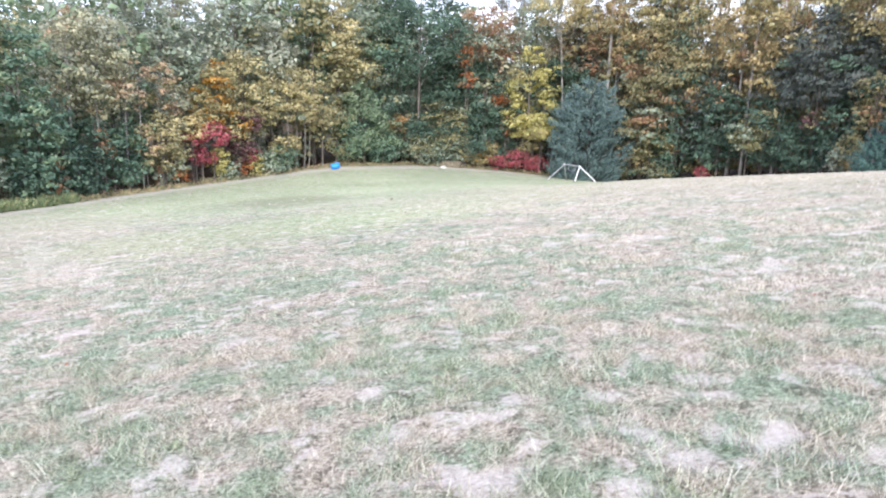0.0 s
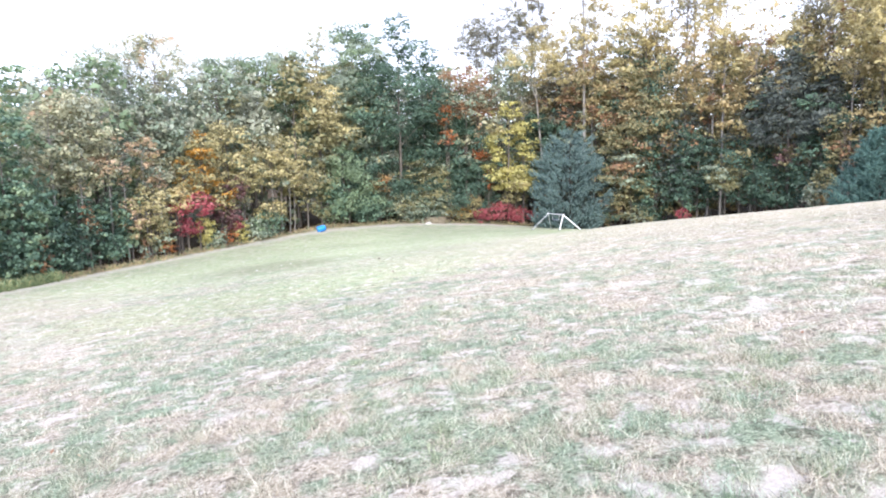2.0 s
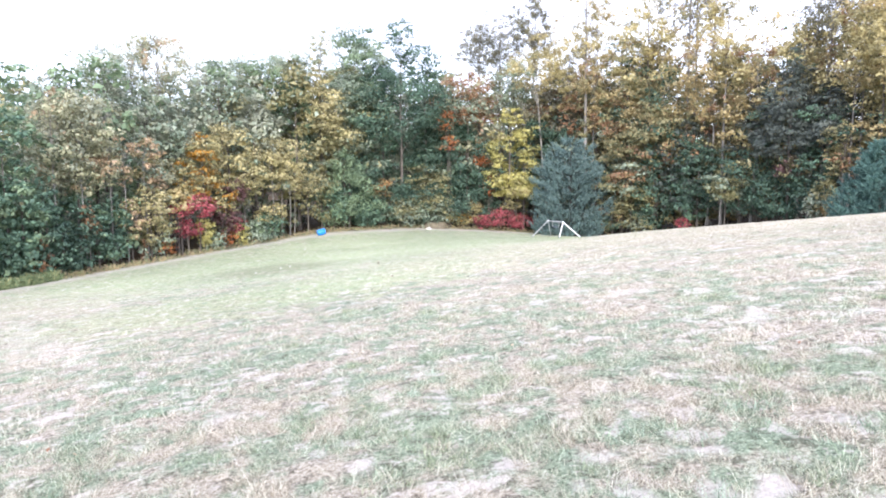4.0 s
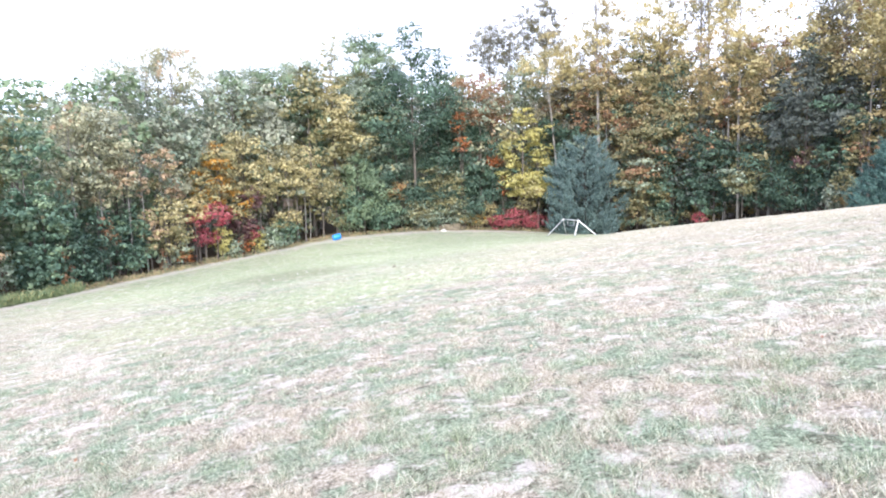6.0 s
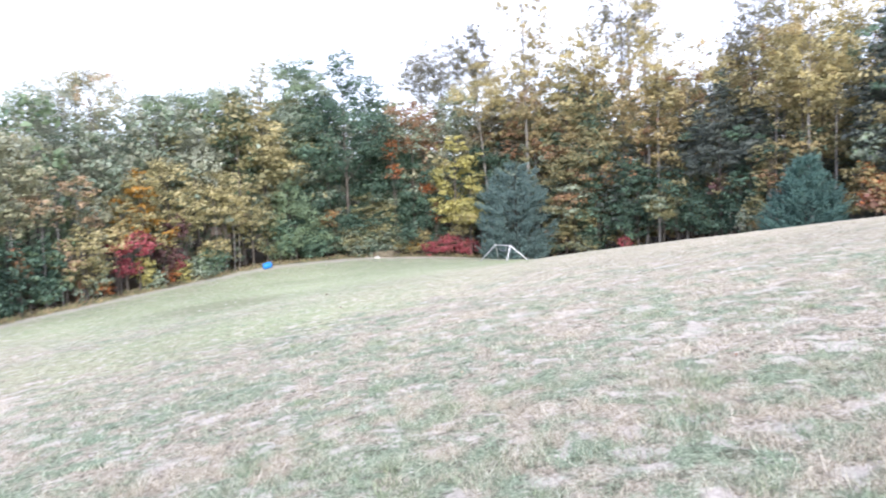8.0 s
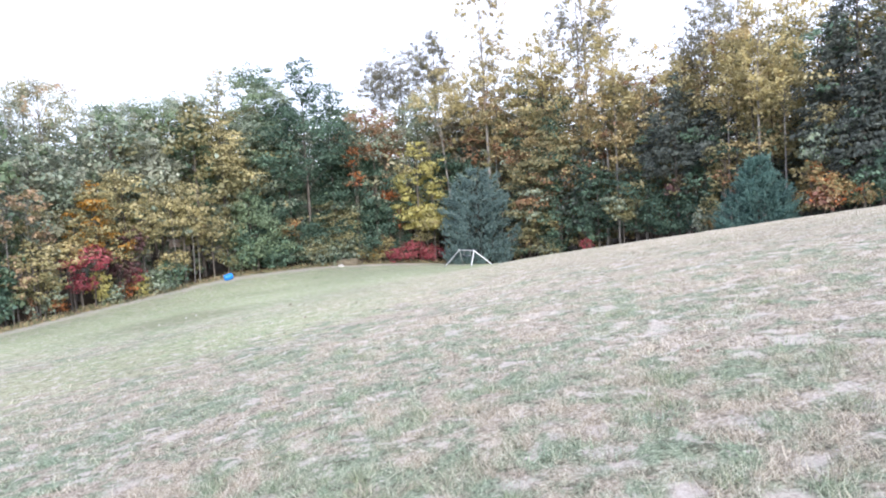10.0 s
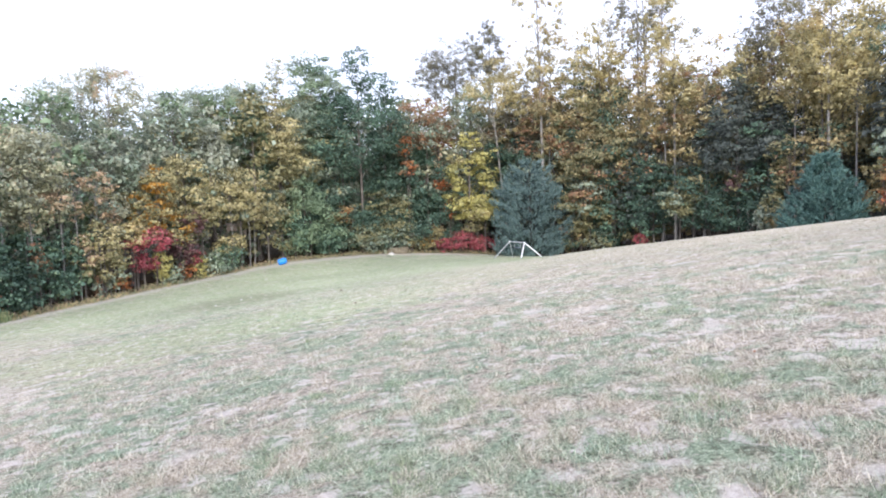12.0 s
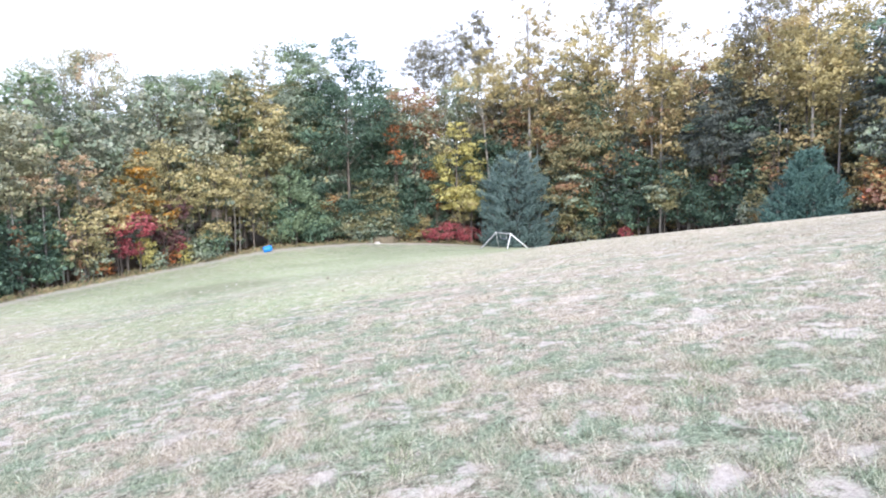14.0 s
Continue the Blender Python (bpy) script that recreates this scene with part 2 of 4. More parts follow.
def blade_material():
    """Grass blades: straw to green, the greener the damper the spot."""
    m, n, l, p = material("grass_blades")
    geo = n.new("ShaderNodeNewGeometry")
    dry = ramp(n, l, geo.outputs["Random Per Island"], [(0.0, (0.08, 0.068, 0.05)), (0.4, (0.40, 0.345, 0.268)), (1.0, (0.80, 0.745, 0.625))])
    fresh = ramp(n, l, geo.outputs["Random Per Island"], [(0.0, (0.065, 0.08, 0.052)), (0.5, (0.30, 0.35, 0.24)), (1.0, (0.66, 0.70, 0.56))])
    damp = n.new("ShaderNodeAttribute")
    damp.attribute_name = "damp"
    step = n.new("ShaderNodeMapRange")
    step.inputs["From Min"].default_value, step.inputs["From Max"].default_value = 0.30, 0.75
    l.new(damp.outputs["Fac"], step.inputs["Value"])
    l.new(mix(n, l, step.outputs[0], dry, fresh), p.inputs["Base Color"])
    p.inputs["Roughness"].default_value = 0.7
    return m


def tuft_material():
    m, n, l, p = material("grass_tufts")
    geo = n.new("ShaderNodeNewGeometry")
    one = ramp(n, l, geo.outputs["Random Per Island"], [(0.0, (0.05, 0.08, 0.05)), (0.5, (0.225, 0.32, 0.22)), (1.0, (0.50, 0.60, 0.47))])
    two = ramp(n, l, geo.outputs["Random Per Island"], [(0.0, (0.07, 0.085, 0.045)), (0.5, (0.24, 0.31, 0.16)), (1.0, (0.48, 0.50, 0.34))])
    l.new(mix(n, l, ramp(n, l, noise_at(n, l, 1.1, 2), [(0.42, (0, 0, 0)), (0.6, (1, 1, 1))]), one, two), p.inputs["Base Color"])
    p.inputs["Roughness"].default_value = 0.6
    return m


# ---- the lie of the land ----
LAND = ((0, 0, -1.594), (0, 1, -1.95), (0, 2, -2.656), (0, 3, 0.819), (0, 4, 0.393), (1, 0, 6.505), (1, 1, -0.138), (1, 2, -2.379),
        (1, 3, -1.573), (2, 0, 0.348), (2, 1, -1.244), (2, 2, -0.907), (3, 0, -3.953), (3, 1, -1.597), (4, 0, -0.74))
EDGE_AZ = (-70, -44, -36, -28, -20, -13, -4, 6, 14, 22, 30, 38, 46, 70)
EDGE_R = (34, 38, 43, 50, 58, 66, 70, 70, 66, 60, 53, 48, 45, 42)


def smooth(a, b, v):
    t = np.clip((v - a) / (b - a), 0, 1)
    return t * t * (3 - 2 * t)


def edge_of_wood(az):
    return np.interp(az, EDGE_AZ, EDGE_R)


def land(x, y):
    """Height of the ground: a hillside that falls gently to the wood, with a shoulder on the right."""
    x, y = np.asarray(x, float), np.asarray(y, float)
    r, az = np.hypot(x, y), np.degrees(np.arctan2(x, y))
    rim = edge_of_wood(az) + 3
    rr, aa = np.minimum(r, rim), np.radians(np.clip(az, -55, 55))
    u, v = rr * np.sin(aa) / 50, rr * np.cos(aa) / 50
    z = sum(c * u ** i * v ** j for i, j, c in LAND)
    z = z + (-1.6 - z) * smooth(60, 120, np.abs(az))
    # a slight hollow round the swing
    z = z - 0.30 * np.exp(-((az - 7.5) / 5.0) ** 2 - ((r - 49) / 13) ** 2)
    return z + (-4.5 - z) * smooth(0, 30, r - rim) * smooth(120, 60, np.abs(az)) + 0.10 * np.maximum(0, r - rim - 60) ** 0.9


def spot(az, r):
    a = radians(az)
    x, y = r * math.sin(a), r * math.cos(a)
    return Vector((x, y, float(land(x, y))))


def wobble(x, y, scale, seed=0.0):
    return noise.fractal(Vector((x * scale + seed, y * scale, seed)), 1.0, 2.0, 4)


# bare pale soil: direction, distance, half width, half length, strength
BARE = [
    (-18.3, 7.15, 0.13, 0.1, 1), (-14.9, 6.41, 0.06, 0.12, 1), (-12.7, 5.88, 0.05, 0.08, 0.8),
    (-2.6, 5.11, 0.09, 0.08, 0.7), (-7.6, 4.96, 0.1, 0.07, 0.8), (-14.5, 4.33, 0.07, 0.08, 0.8),
    (-11.7, 4.43, 0.08, 0.07, 0.7), (-10.9, 3.92, 0.09, 0.09, 0.7), (-29.4, 5.49, 0.06, 0.11, 0.8),
    (-22.5, 5.75, 0.15, 0.18, 0.6), (2.4, 3.57, 0.08, 0.12, 0.9), (3.6, 4.67, 0.09, 0.07, 0.7),
    (14.4, 4.63, 0.07, 0.08, 1), (15.0, 4.37, 0.05, 0.07, 0.9), (18.5, 4.46, 0.08, 0.09, 0.8),
    (19.1, 4.02, 0.13, 0.07, 0.8), (21.0, 3.76, 0.2, 0.07, 0.8)]
BARE += [
    (25.8, 3.37, 0.08, 0.17, 1), (21.4, 3.31, 0.08, 0.08, 0.8), (33.9, 6.4, 0.17, 0.14, 1),
    (24.0, 7.49, 0.1, 0.42, 0.7), (34.0, 3.31, 0.1, 0.09, 0.9), (35.5, 3.74, 0.07, 0.09, 0.8),
    (6.1, 9.63, 0.13, 0.29, 0.9), (8.9, 10.33, 0.23, 0.3, 0.7), (14.2, 9.87, 0.21, 0.24, 0.7),
    (30.8, 4.37, 0.17, 0.07, 0.7), (11.2, 3.68, 0.14, 0.07, 0.7), (9.8, 3.32, 0.06, 0.07, 0.7),
    (15.0, 3.21, 0.11, 0.07, 0.8), (31.6, 7.58, 0.15, 0.11, 0.6), (1.2, 2.72, 0.17, 0.1, 0.8),
    (-8.2, 3.3, 0.11, 0.13, 0.7), (18.6, 2.98, 0.1, 0.1, 0.9), (14.4, 2.69, 0.1, 0.07, 0.8),
    (2.6, 3.55, 0.05, 0.07, 0.8)]
# thick green clumps, and dry brown thatch
CLUMPS = [
    (-23.1, 8.22, 0.28, 0.41, 0.8), (-17.5, 8.0, 0.49, 0.63, 0.7), (-4.6, 4.53, 0.23, 0.28, 0.8),
    (0.2, 3.96, 0.11, 0.25, 0.8), (-33.2, 6.16, 0.17, 0.67, 0.8), (6.2, 5.94, 0.12, 0.17, 1),
    (11.2, 6.01, 0.11, 0.17, 1), (12.9, 5.39, 0.21, 0.14, 0.8), (18.8, 5.34, 0.13, 0.1, 0.7),
    (14.2, 4.19, 0.09, 0.23, 0.9), (5.3, 4.13, 0.17, 0.27, 0.8), (30.2, 3.83, 0.12, 0.15, 1),
    (23.8, 3.91, 0.11, 0.1, 0.7), (23.2, 6.08, 0.14, 0.17, 0.9), (25.3, 5.34, 0.11, 0.13, 0.8),
    (33.9, 7.01, 0.16, 0.16, 0.9)]
CLUMPS += [
    (35.8, 5.74, 0.1, 0.12, 0.9), (10.4, 3.49, 0.14, 0.1, 0.9), (21.9, 3.41, 0.06, 0.12, 0.7),
    (-1.0, 6.9, 0.22, 0.23, 0.8), (-3.8, 10.2, 0.32, 0.71, 0.6), (-9.6, 11.03, 0.58, 0.9, 0.7),
    (20.4, 8.66, 0.24, 0.15, 0.9), (32.4, 3.36, 0.1, 0.13, 0.6), (36.2, 4.66, 0.09, 0.12, 0.6),
    (-9.6, 3.89, 0.12, 0.18, 0.6), (-19.2, 4.64, 0.11, 0.18, 0.7), (-25.5, 4.76, 0.16, 0.25, 0.6),
    (0.8, 5.25, 0.17, 0.13, 0.6), (-34.4, 3.6, 0.21, 0.22, 0.9), (-0.1, 3.84, 0.29, 0.19, 0.8),
    (12.5, 5.44, 0.27, 0.18, 0.7), (-11.5, 3.08, 0.16, 0.12, 0.6)]
THATCH = [
    (-13.8, 4.8, 0.23, 0.12, 0.8), (9.8, 5.61, 0.25, 0.13, 0.8), (19.7, 4.86, 0.22, 0.08, 0.8),
    (30.8, 4.59, 0.27, 0.14, 0.9), (24.6, 4.9, 0.17, 0.08, 0.8), (-26.3, 6.17, 0.45, 0.31, 0.6),
    (-3.7, 4.16, 0.11, 0.08, 0.5), (26.6, 6.54, 0.29, 0.15, 0.6), (16.5, 3.4, 0.12, 0.11, 0.6),
    (-17.5, 5.66, 0.21, 0.13, 0.5)]
# greener or darker spots in the turf
LUSH = [(-18.0, 17.5, 7.0, 4.5, 0.42), (-9.0, 20.0, 6.0, 5.0, 0.36), (-1.0, 24.0, 7.0, 6.0, 0.34), (-17.0, 33.0, 3.0, 3.5, 0.4), (-4.0, 46.0, 26.0, 24.0, 0.42), (-20.0, 38.0, 14.0, 16.0, 0.38), (12.0, 56.0, 8.0, 4.0, 0.6)]


def patches(x, y, table, ragged):
    total = np.zeros_like(x)
    for az, r, w, d, s in table:
        a = radians(az)
        cx, cy = r * math.sin(a), r * math.cos(a)
        across = (x - cx) * math.cos(a) - (y - cy) * math.sin(a)
        along = (x - cx) * math.sin(a) + (y - cy) * math.cos(a)
        q = np.sqrt((across / w) ** 2 + (along / d) ** 2) + ragged
        total = np.maximum(total, s * smooth(1.35, 0.45, q))
    return total


SERE = [(24.0, 30.0, 13.0, 17.0, 0.95), (33.0, 24.0, 8.0, 10.0, 0.85), (14.0, 26.0, 5.0, 9.0, 0.6), (-36.0, 16.0, 5.0, 5.0, 0.45), (-40.0, 26.0, 5.0, 9.0, 0.5)]


def turf(x, y):
    """How green the sward is at a place: 0 for dry straw, 1 for thick green."""
    wide = np.array([noise.fractal(Vector((a * 0.75, b * 0.75, 2.0)), 1.0, 2.0, 3) for a, b in zip(x, y)])
    fine = np.array([noise.fractal(Vector((a * 3.2, b * 3.2, 6.0)), 0.8, 2.0, 3) for a, b in zip(x, y)])
    tiny = np.array([noise.noise(Vector((a * 11.0, b * 11.0, 1.0))) for a, b in zip(x, y)])
    base = 0.47 + 0.20 * wide + 0.50 * fine + 0.28 * tiny
    ragged = 0.8 * fine + 0.4 * tiny
    base = base + 0.45 * patches(x, y, CLUMPS, ragged) - 0.40 * patches(x, y, THATCH, ragged) - 0.22 * patches(x, y, SERE, wide)
    return np.clip(base, 0, 1)


def mesh_object(name, verts, faces, materials, parent=None, indices=None, shade=False):
    me = bpy.data.meshes.new(name)
    verts, faces = np.asarray(verts, np.float32), np.asarray(faces, np.int32)
    k = faces.shape[1]
    me.vertices.add(len(verts))
    me.vertices.foreach_set("co", verts.ravel())
    me.loops.add(faces.size)
    me.loops.foreach_set("vertex_index", faces.ravel())
    me.polygons.add(len(faces))
    me.polygons.foreach_set("loop_start", np.arange(0, faces.size, k, dtype=np.int32))
    me.polygons.foreach_set("loop_total", np.full(len(faces), k, np.int32))
    for m in materials:
        me.materials.append(m)
    if indices is not None:
        me.polygons.foreach_set("material_index", np.asarray(indices, np.int32))
    if shade:
        me.polygons.foreach_set("use_smooth", np.ones(len(faces), bool))
    me.update(calc_edges=True)
    ob = new(name, me)
    if parent:
        ob.parent = parent
    return ob


def build_ground():
    az = np.r_[np.arange(-180, -56, 4), np.arange(-56, 56, 0.5), np.arange(56, 180, 4)]
    r = np.r_[0.0, 0.8, 1.6, 2.3 * 1.016 ** np.arange(0, 232), 95, 105, 120, 140, 170, 220, 300, 450, 700, 1100, 1800]
    A, Rr = np.meshgrid(np.radians(az), r)
    x, y = (Rr * np.sin(A)).ravel(), (Rr * np.cos(A)).ravel()
    z = land(x, y)
    ragged = np.array([wobble(a, b, 1.6) for a, b in zip(x, y)])
    small = np.array([wobble(a, b, 5.0, 3.1) for a, b in zip(x, y)])
    z = z + (0.035 * ragged + 0.012 * small) * smooth(90, 40, np.hypot(x, y))
    na, nr = len(az), len(r)
    i, j = np.meshgrid(np.arange(nr - 1), np.arange(na), indexing="ij")
    j2 = (j + 1) % na
    faces = np.stack([i * na + j, i * na + j2, (i + 1) * na + j2, (i + 1) * na + j], -1).reshape(-1, 4)[:, ::-1]
    ob = mesh_object("ground", np.c_[x, y, z], faces, [ground_material()], shade=True)
    rr, aa = np.hypot(x, y), np.degrees(np.arctan2(x, y))
    # from the wood's edge inward: leaf litter plus painted understorey shade
    litter_and_shade = smooth(-1.2, 0.6, rr - edge_of_wood(aa) + 1.2 * ragged)
    litter_and_shade = litter_and_shade * (np.abs(aa) < 72)
    lush = patches(x, y, LUSH, 0.5 * ragged)
    bare = patches(x, y, [(a, r, 1.2 * w, 1.2 * d, 0.92 * k) for a, r, w, d, k in BARE], 0.6 * ragged + 0.8 * small)
    # trodden, leaf-strewn strip along the edge of the wood
    bare = np.maximum(bare, 0.55 * smooth(2.6, 0.6, np.abs(rr - edge_of_wood(aa) + 1.6 + 0.8 * ragged)) * smooth(8, 2, aa))
    # a scorched, darker spot in the far turf
    litter_and_shade = np.maximum(litter_and_shade, patches(x, y, [(-17.0, 33.5, 3.0, 5.0, 0.24), (-19.5, 34.0, 2.0, 3.5, 0.16)], 0.7 * ragged))
    # faint worn track
    bare = np.maximum(bare, patches(x, y, [(-37.0, 17.5, 0.35, 4.0, 0.28), (-35.0, 13.5, 0.3, 2.5, 0.24), (-33.0, 11.5, 0.25, 2.0, 0.2)], 0.6 * ragged))
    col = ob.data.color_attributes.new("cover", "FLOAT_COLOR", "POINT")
    col.data.foreach_set("color", np.c_[litter_and_shade, lush, bare, turf(x, y)].astype(np.float32).ravel())
    dry = ob.data.attributes.new("sere", "FLOAT", "POINT")
    dry.data.foreach_set("value", patches(x, y, SERE, 0.6 * ragged).astype(np.float32))
    return tagged(ob, "sloping mown field of dry autumn grass with bare patches", "ground", kind="structure")


ground = build_ground()


def build_blades():
    rng = np.random.default_rng(4)
    parts = []
    for near, far, count, tall, wide in ((2.4, 6, 190000, 0.030, 0.0036), (6, 12, 120000, 0.030, 0.006), (12, 26, 50000, 0.028, 0.011)):
        r = np.sqrt(rng.uniform(near ** 2, far ** 2, count))
        a = np.radians(rng.uniform(-50, 46, count))
        x, y = r * np.sin(a), r * np.cos(a)
        keep = patches(x, y, BARE, rng.normal(0, 0.25, count)) < rng.uniform(0.05, 0.45, count)
        # the sward is patchy: it thins out over pale spots
        dense = np.array([noise.fractal(Vector((p * 4.0, q * 4.0, 4.0)), 1.0, 2.0, 3) for p, q in zip(x, y)])
        keep &= rng.uniform(-0.45, 0.40, count) < dense
        x, y = x[keep], y[keep]
        parts.append((x, y, tall * rng.lognormal(0, 0.5, len(x)), wide))
    # tufts of longer blades, some of them long and spidery
    many = 6500
    t_r, t_a = 2.5 + 17 * rng.uniform(0, 1, many) ** 1.35, np.radians(rng.uniform(-50, 46, many))
    t_x, t_y = t_r * np.sin(t_a), t_r * np.cos(t_a)
    grows = turf(t_x, t_y) > rng.uniform(0.5, 1.15, many)
    grows &= patches(t_x, t_y, BARE, 0.0) < 0.25
    t_x, t_y = t_x[grows], t_y[grows]
    many, k = len(t_x), 36
    size = rng.lognormal(-3.0, 0.5, many)
    x = np.repeat(t_x, k) + rng.normal(0, 1, many * k) * np.repeat(size, k)
    y = np.repeat(t_y, k) + rng.normal(0, 1, many * k) * np.repeat(size, k)
    tuft_at = len(parts)
    parts.append((x, y, np.repeat(rng.uniform(0.015, 0.055, many), k) * rng.uniform(0.5, 1.5, many * k), 0.0055))
    verts = []
    for p_no, (x, y, h, w) in enumerate(parts):
        z = land(x, y)
        turn = rng.uniform(0, 6.28, len(x))
        lean = rng.uniform(0.4, 2.6, len(x)) * h
        way = rng.uniform(0, 6.28, len(x))
        wx, wy = np.cos(turn) * w / 2, np.sin(turn) * w / 2
        base = np.c_[x, y, z - 0.01]
        verts.append(np.stack([base - np.c_[wx, wy, 0 * x], base + np.c_[wx, wy, 0 * x],
                               base + np.c_[lean * np.cos(way), lean * np.sin(way), h + 0.02]], 1))
    counts = [len(v) for v in verts]
    which = np.repeat([1 if q == tuft_at else 0 for q in range(len(parts))], counts)
    v = np.concatenate(verts).reshape(-1, 3)
    ob = mesh_object("grass", v, np.arange(len(v)).reshape(-1, 3), [blade_material(), tuft_material()], None, which)
    damp = ob.data.attributes.new("damp", "FLOAT", "POINT")
    foot = np.concatenate([np.c_[q[0], q[1]] for q in parts])
    damp.data.foreach_set("value", np.repeat(turf(foot[:, 0], foot[:, 1]) + rng.normal(0, 0.12, len(foot)), 3).astype(np.float32))
    return tagged(ob, "short dry and green grass blades and tufts", "grass", kind="stuff")


build_blades()

# ---- trees ----
# crown foot as a share of the height, widest level, clump size, flatness, gaps, leaf length, leaf width share, clumps
KIND = {}
KIND["broad"] = (0.20, 0.55, 0.17, 0.45, 0.12, 0.20, 0.62, 36)
KIND["full"] = (0.04, 0.45, 0.17, 0.45, 0.10, 0.20, 0.62, 40)
KIND["low"] = (0.0, 0.42, 0.20, 0.65, 0.05, 0.19, 0.60, 26)
KIND["bush"] = (0.0, 0.5, 0.20, 0.6, 0.15, 0.16, 0.6, 20)
KIND["thin"] = (0.25, 0.6, 0.19, 0.6, 0.50, 0.18, 0.6, 24)
KIND["lace"] = (0.40, 0.6, 0.15, 0.75, 0.30, 0.13, 0.62, 36)
KIND["bare"] = (0.45, 0.6, 0.09, 0.9, 0.72, 0.15, 0.6, 56)
KIND["pole"] = (0.5, 0.5, 0.20, 0.5, 0.35, 0.18, 0.6, 20)
KIND["oak"] = (0.34, 0.55, 0.16, 0.5, 0.20, 0.21, 0.6, 44)
KIND["tall"] = (0.36, 0.6, 0.14, 0.7, 0.34, 0.165, 0.62, 52)
KIND["layer"] = (0.24, 0.45, 0.22, 0.30, 0.28, 0.20, 0.6, 30)
KIND["poplar"] = (0.12, 0.36, 0.18, 0.42, 0.10, 0.21, 0.7, 36)
KIND["column"] = (0.03, 0.40, 0.16, 0.45, 0.14, 0.21, 0.62, 62)
KIND["rust"] = (0.10, 0.40, 0.22, 0.5, 0.15, 0.19, 0.6, 36)
KIND["hemlock"] = (0.04, 0.22, 0.18, 0.35, 0.14, 0.22, 0.32, 56)
KIND["spruce"] = (0.05, 0.15, 0.19, 0.32, 0.17, 0.30, 0.30, 60)
KIND["sapling"] = (0.22, 0.45, 0.22, 0.45, 0.3, 0.17, 0.6, 18)


def tube(rings, sides=7):
    """Rings of (centre, radius) joined into a closed tapering tube."""
    v, f = [], []
    for k, (c, rad) in enumerate(rings):
        for s in range(sides):
            a = 2 * math.pi * s / sides
            v.append((c[0] + rad * math.cos(a), c[1] + rad * math.sin(a), c[2]))
            if k:
                b, t = (k - 1) * sides, (s + 1) % sides
                f.append((b + s, b + t, b + sides + t, b + sides + s))
    return v, f


def tree_meshes(kind, palette, height, width, seed, fill=1.0, coarse=1.0, lean=0.0, crown_foot=None):
    rng = np.random.default_rng(seed)
    foot, level, clump, flat, gaps, leaf, slim, clumps = KIND[kind]
    leaf *= coarse
    foot = foot if crown_foot is None else crown_foot
    h0, hc, w = foot * height, height * (1 - foot), width / 2
    conifer = kind in ("hemlock", "spruce")
    # clump centres inside the crown's outline
    s = (np.arange(clumps) + rng.uniform(0.1, 0.9, clumps)) / clumps
    p, q = level / (1 - level) * 0.7, 0.7
    if conifer:
        outline = (1 - s) ** 0.8 * np.minimum(1, 0.72 + s / level * 0.28)
        outline = outline / outline.max()
    else:
        outline = (s + 0.06) ** p * (1.03 - s) ** q
        outline = outline / outline.max()
    outline = outline * (1 + 0.26 * np.sin(s * 17 + seed) * rng.uniform(0.4, 1, clumps))
    ang = np.arange(clumps) * 2.39996 + rng.normal(0, 0.4, clumps)
    out = np.sqrt(rng.uniform(0.18, 1.0, clumps)) * outline * w * (1 - clump * 0.8)
    cz = h0 + hc * (0.03 + 0.97 * s)
    c = np.c_[out * np.cos(ang), out * np.sin(ang), cz]
    big = clump * width * rng.uniform(0.65, 1.25, clumps) * np.clip(outline + 0.35, 0.4, 1.1)
    keep = rng.uniform(0, 1, clumps) > gaps * 0.5
    if lean:
        c[:, 0] += lean * c[:, 2]
    # every branch end carries several flat sprays, and the leaves sit mostly near their skin
    many = 9
    way = rng.normal(0, 1, (clumps * many, 3))
    way /= np.linalg.norm(way, axis=1, keepdims=True)
    parent = np.repeat(np.arange(clumps), many)
    sc = c[parent] + way * (big[parent] * rng.uniform(0.35, 1.2, clumps * many))[:, None] * np.array([1, 1, max(flat, 0.5)])
    if kind in ("lace", "bare"):
        sc += (sc - c[parent]) * 0.5
        sc[:, 2] += 0.2 * big[parent]
    sb = (0.95 if kind in ("lace", "bare") else 1.0) * big[parent] * rng.uniform(0.30, 0.62, clumps * many)
    shares = np.where(keep[parent], sb ** 2 * rng.uniform(0.5, 1.4, clumps * many), 0)
    area = width * hc * 0.75
    total = int(min(14000, fill * (1 - gaps * 0.85) * (3.6 if conifer else 2.6) * area / (leaf * leaf * slim * 0.5)))
    per = rng.multinomial(total, shares / shares.sum())
    idx = np.repeat(np.arange(clumps * many), per)
    d = rng.normal(0, 1, (total, 3))
    d /= np.linalg.norm(d, axis=1, keepdims=True)
    rad = rng.uniform(0.25, 1.0, total) ** 0.45
    if kind in ("lace", "bare", "thin", "tall"):
        rad = 1.1 * rng.uniform(0.0, 1.0, total) ** 0.55
    rad *= 1 + 0.28 * np.sin(d[:, 0] * 5 + idx) * np.sin(d[:, 1] * 6 + 2 * idx)
    pos = sc[idx] + d * (rad * sb[idx])[:, None] * np.array([1, 1, min(1, flat + 0.05)])
    up = parent[idx]
    if kind in ("hemlock", "spruce", "layer"):
        pos[:, 2] -= 0.16 * np.hypot(pos[:, 0] - c[up, 0] * 0.3, pos[:, 1] - c[up, 1] * 0.3) * (0.9 if conifer else 0.3)
    # the crown fills its height and spread, whatever the branches did
    low, high = np.quantile(pos[:, 2], (0.006, 0.996))
    pos[:, 2] = h0 + (pos[:, 2] - low) * hc / (high - low)
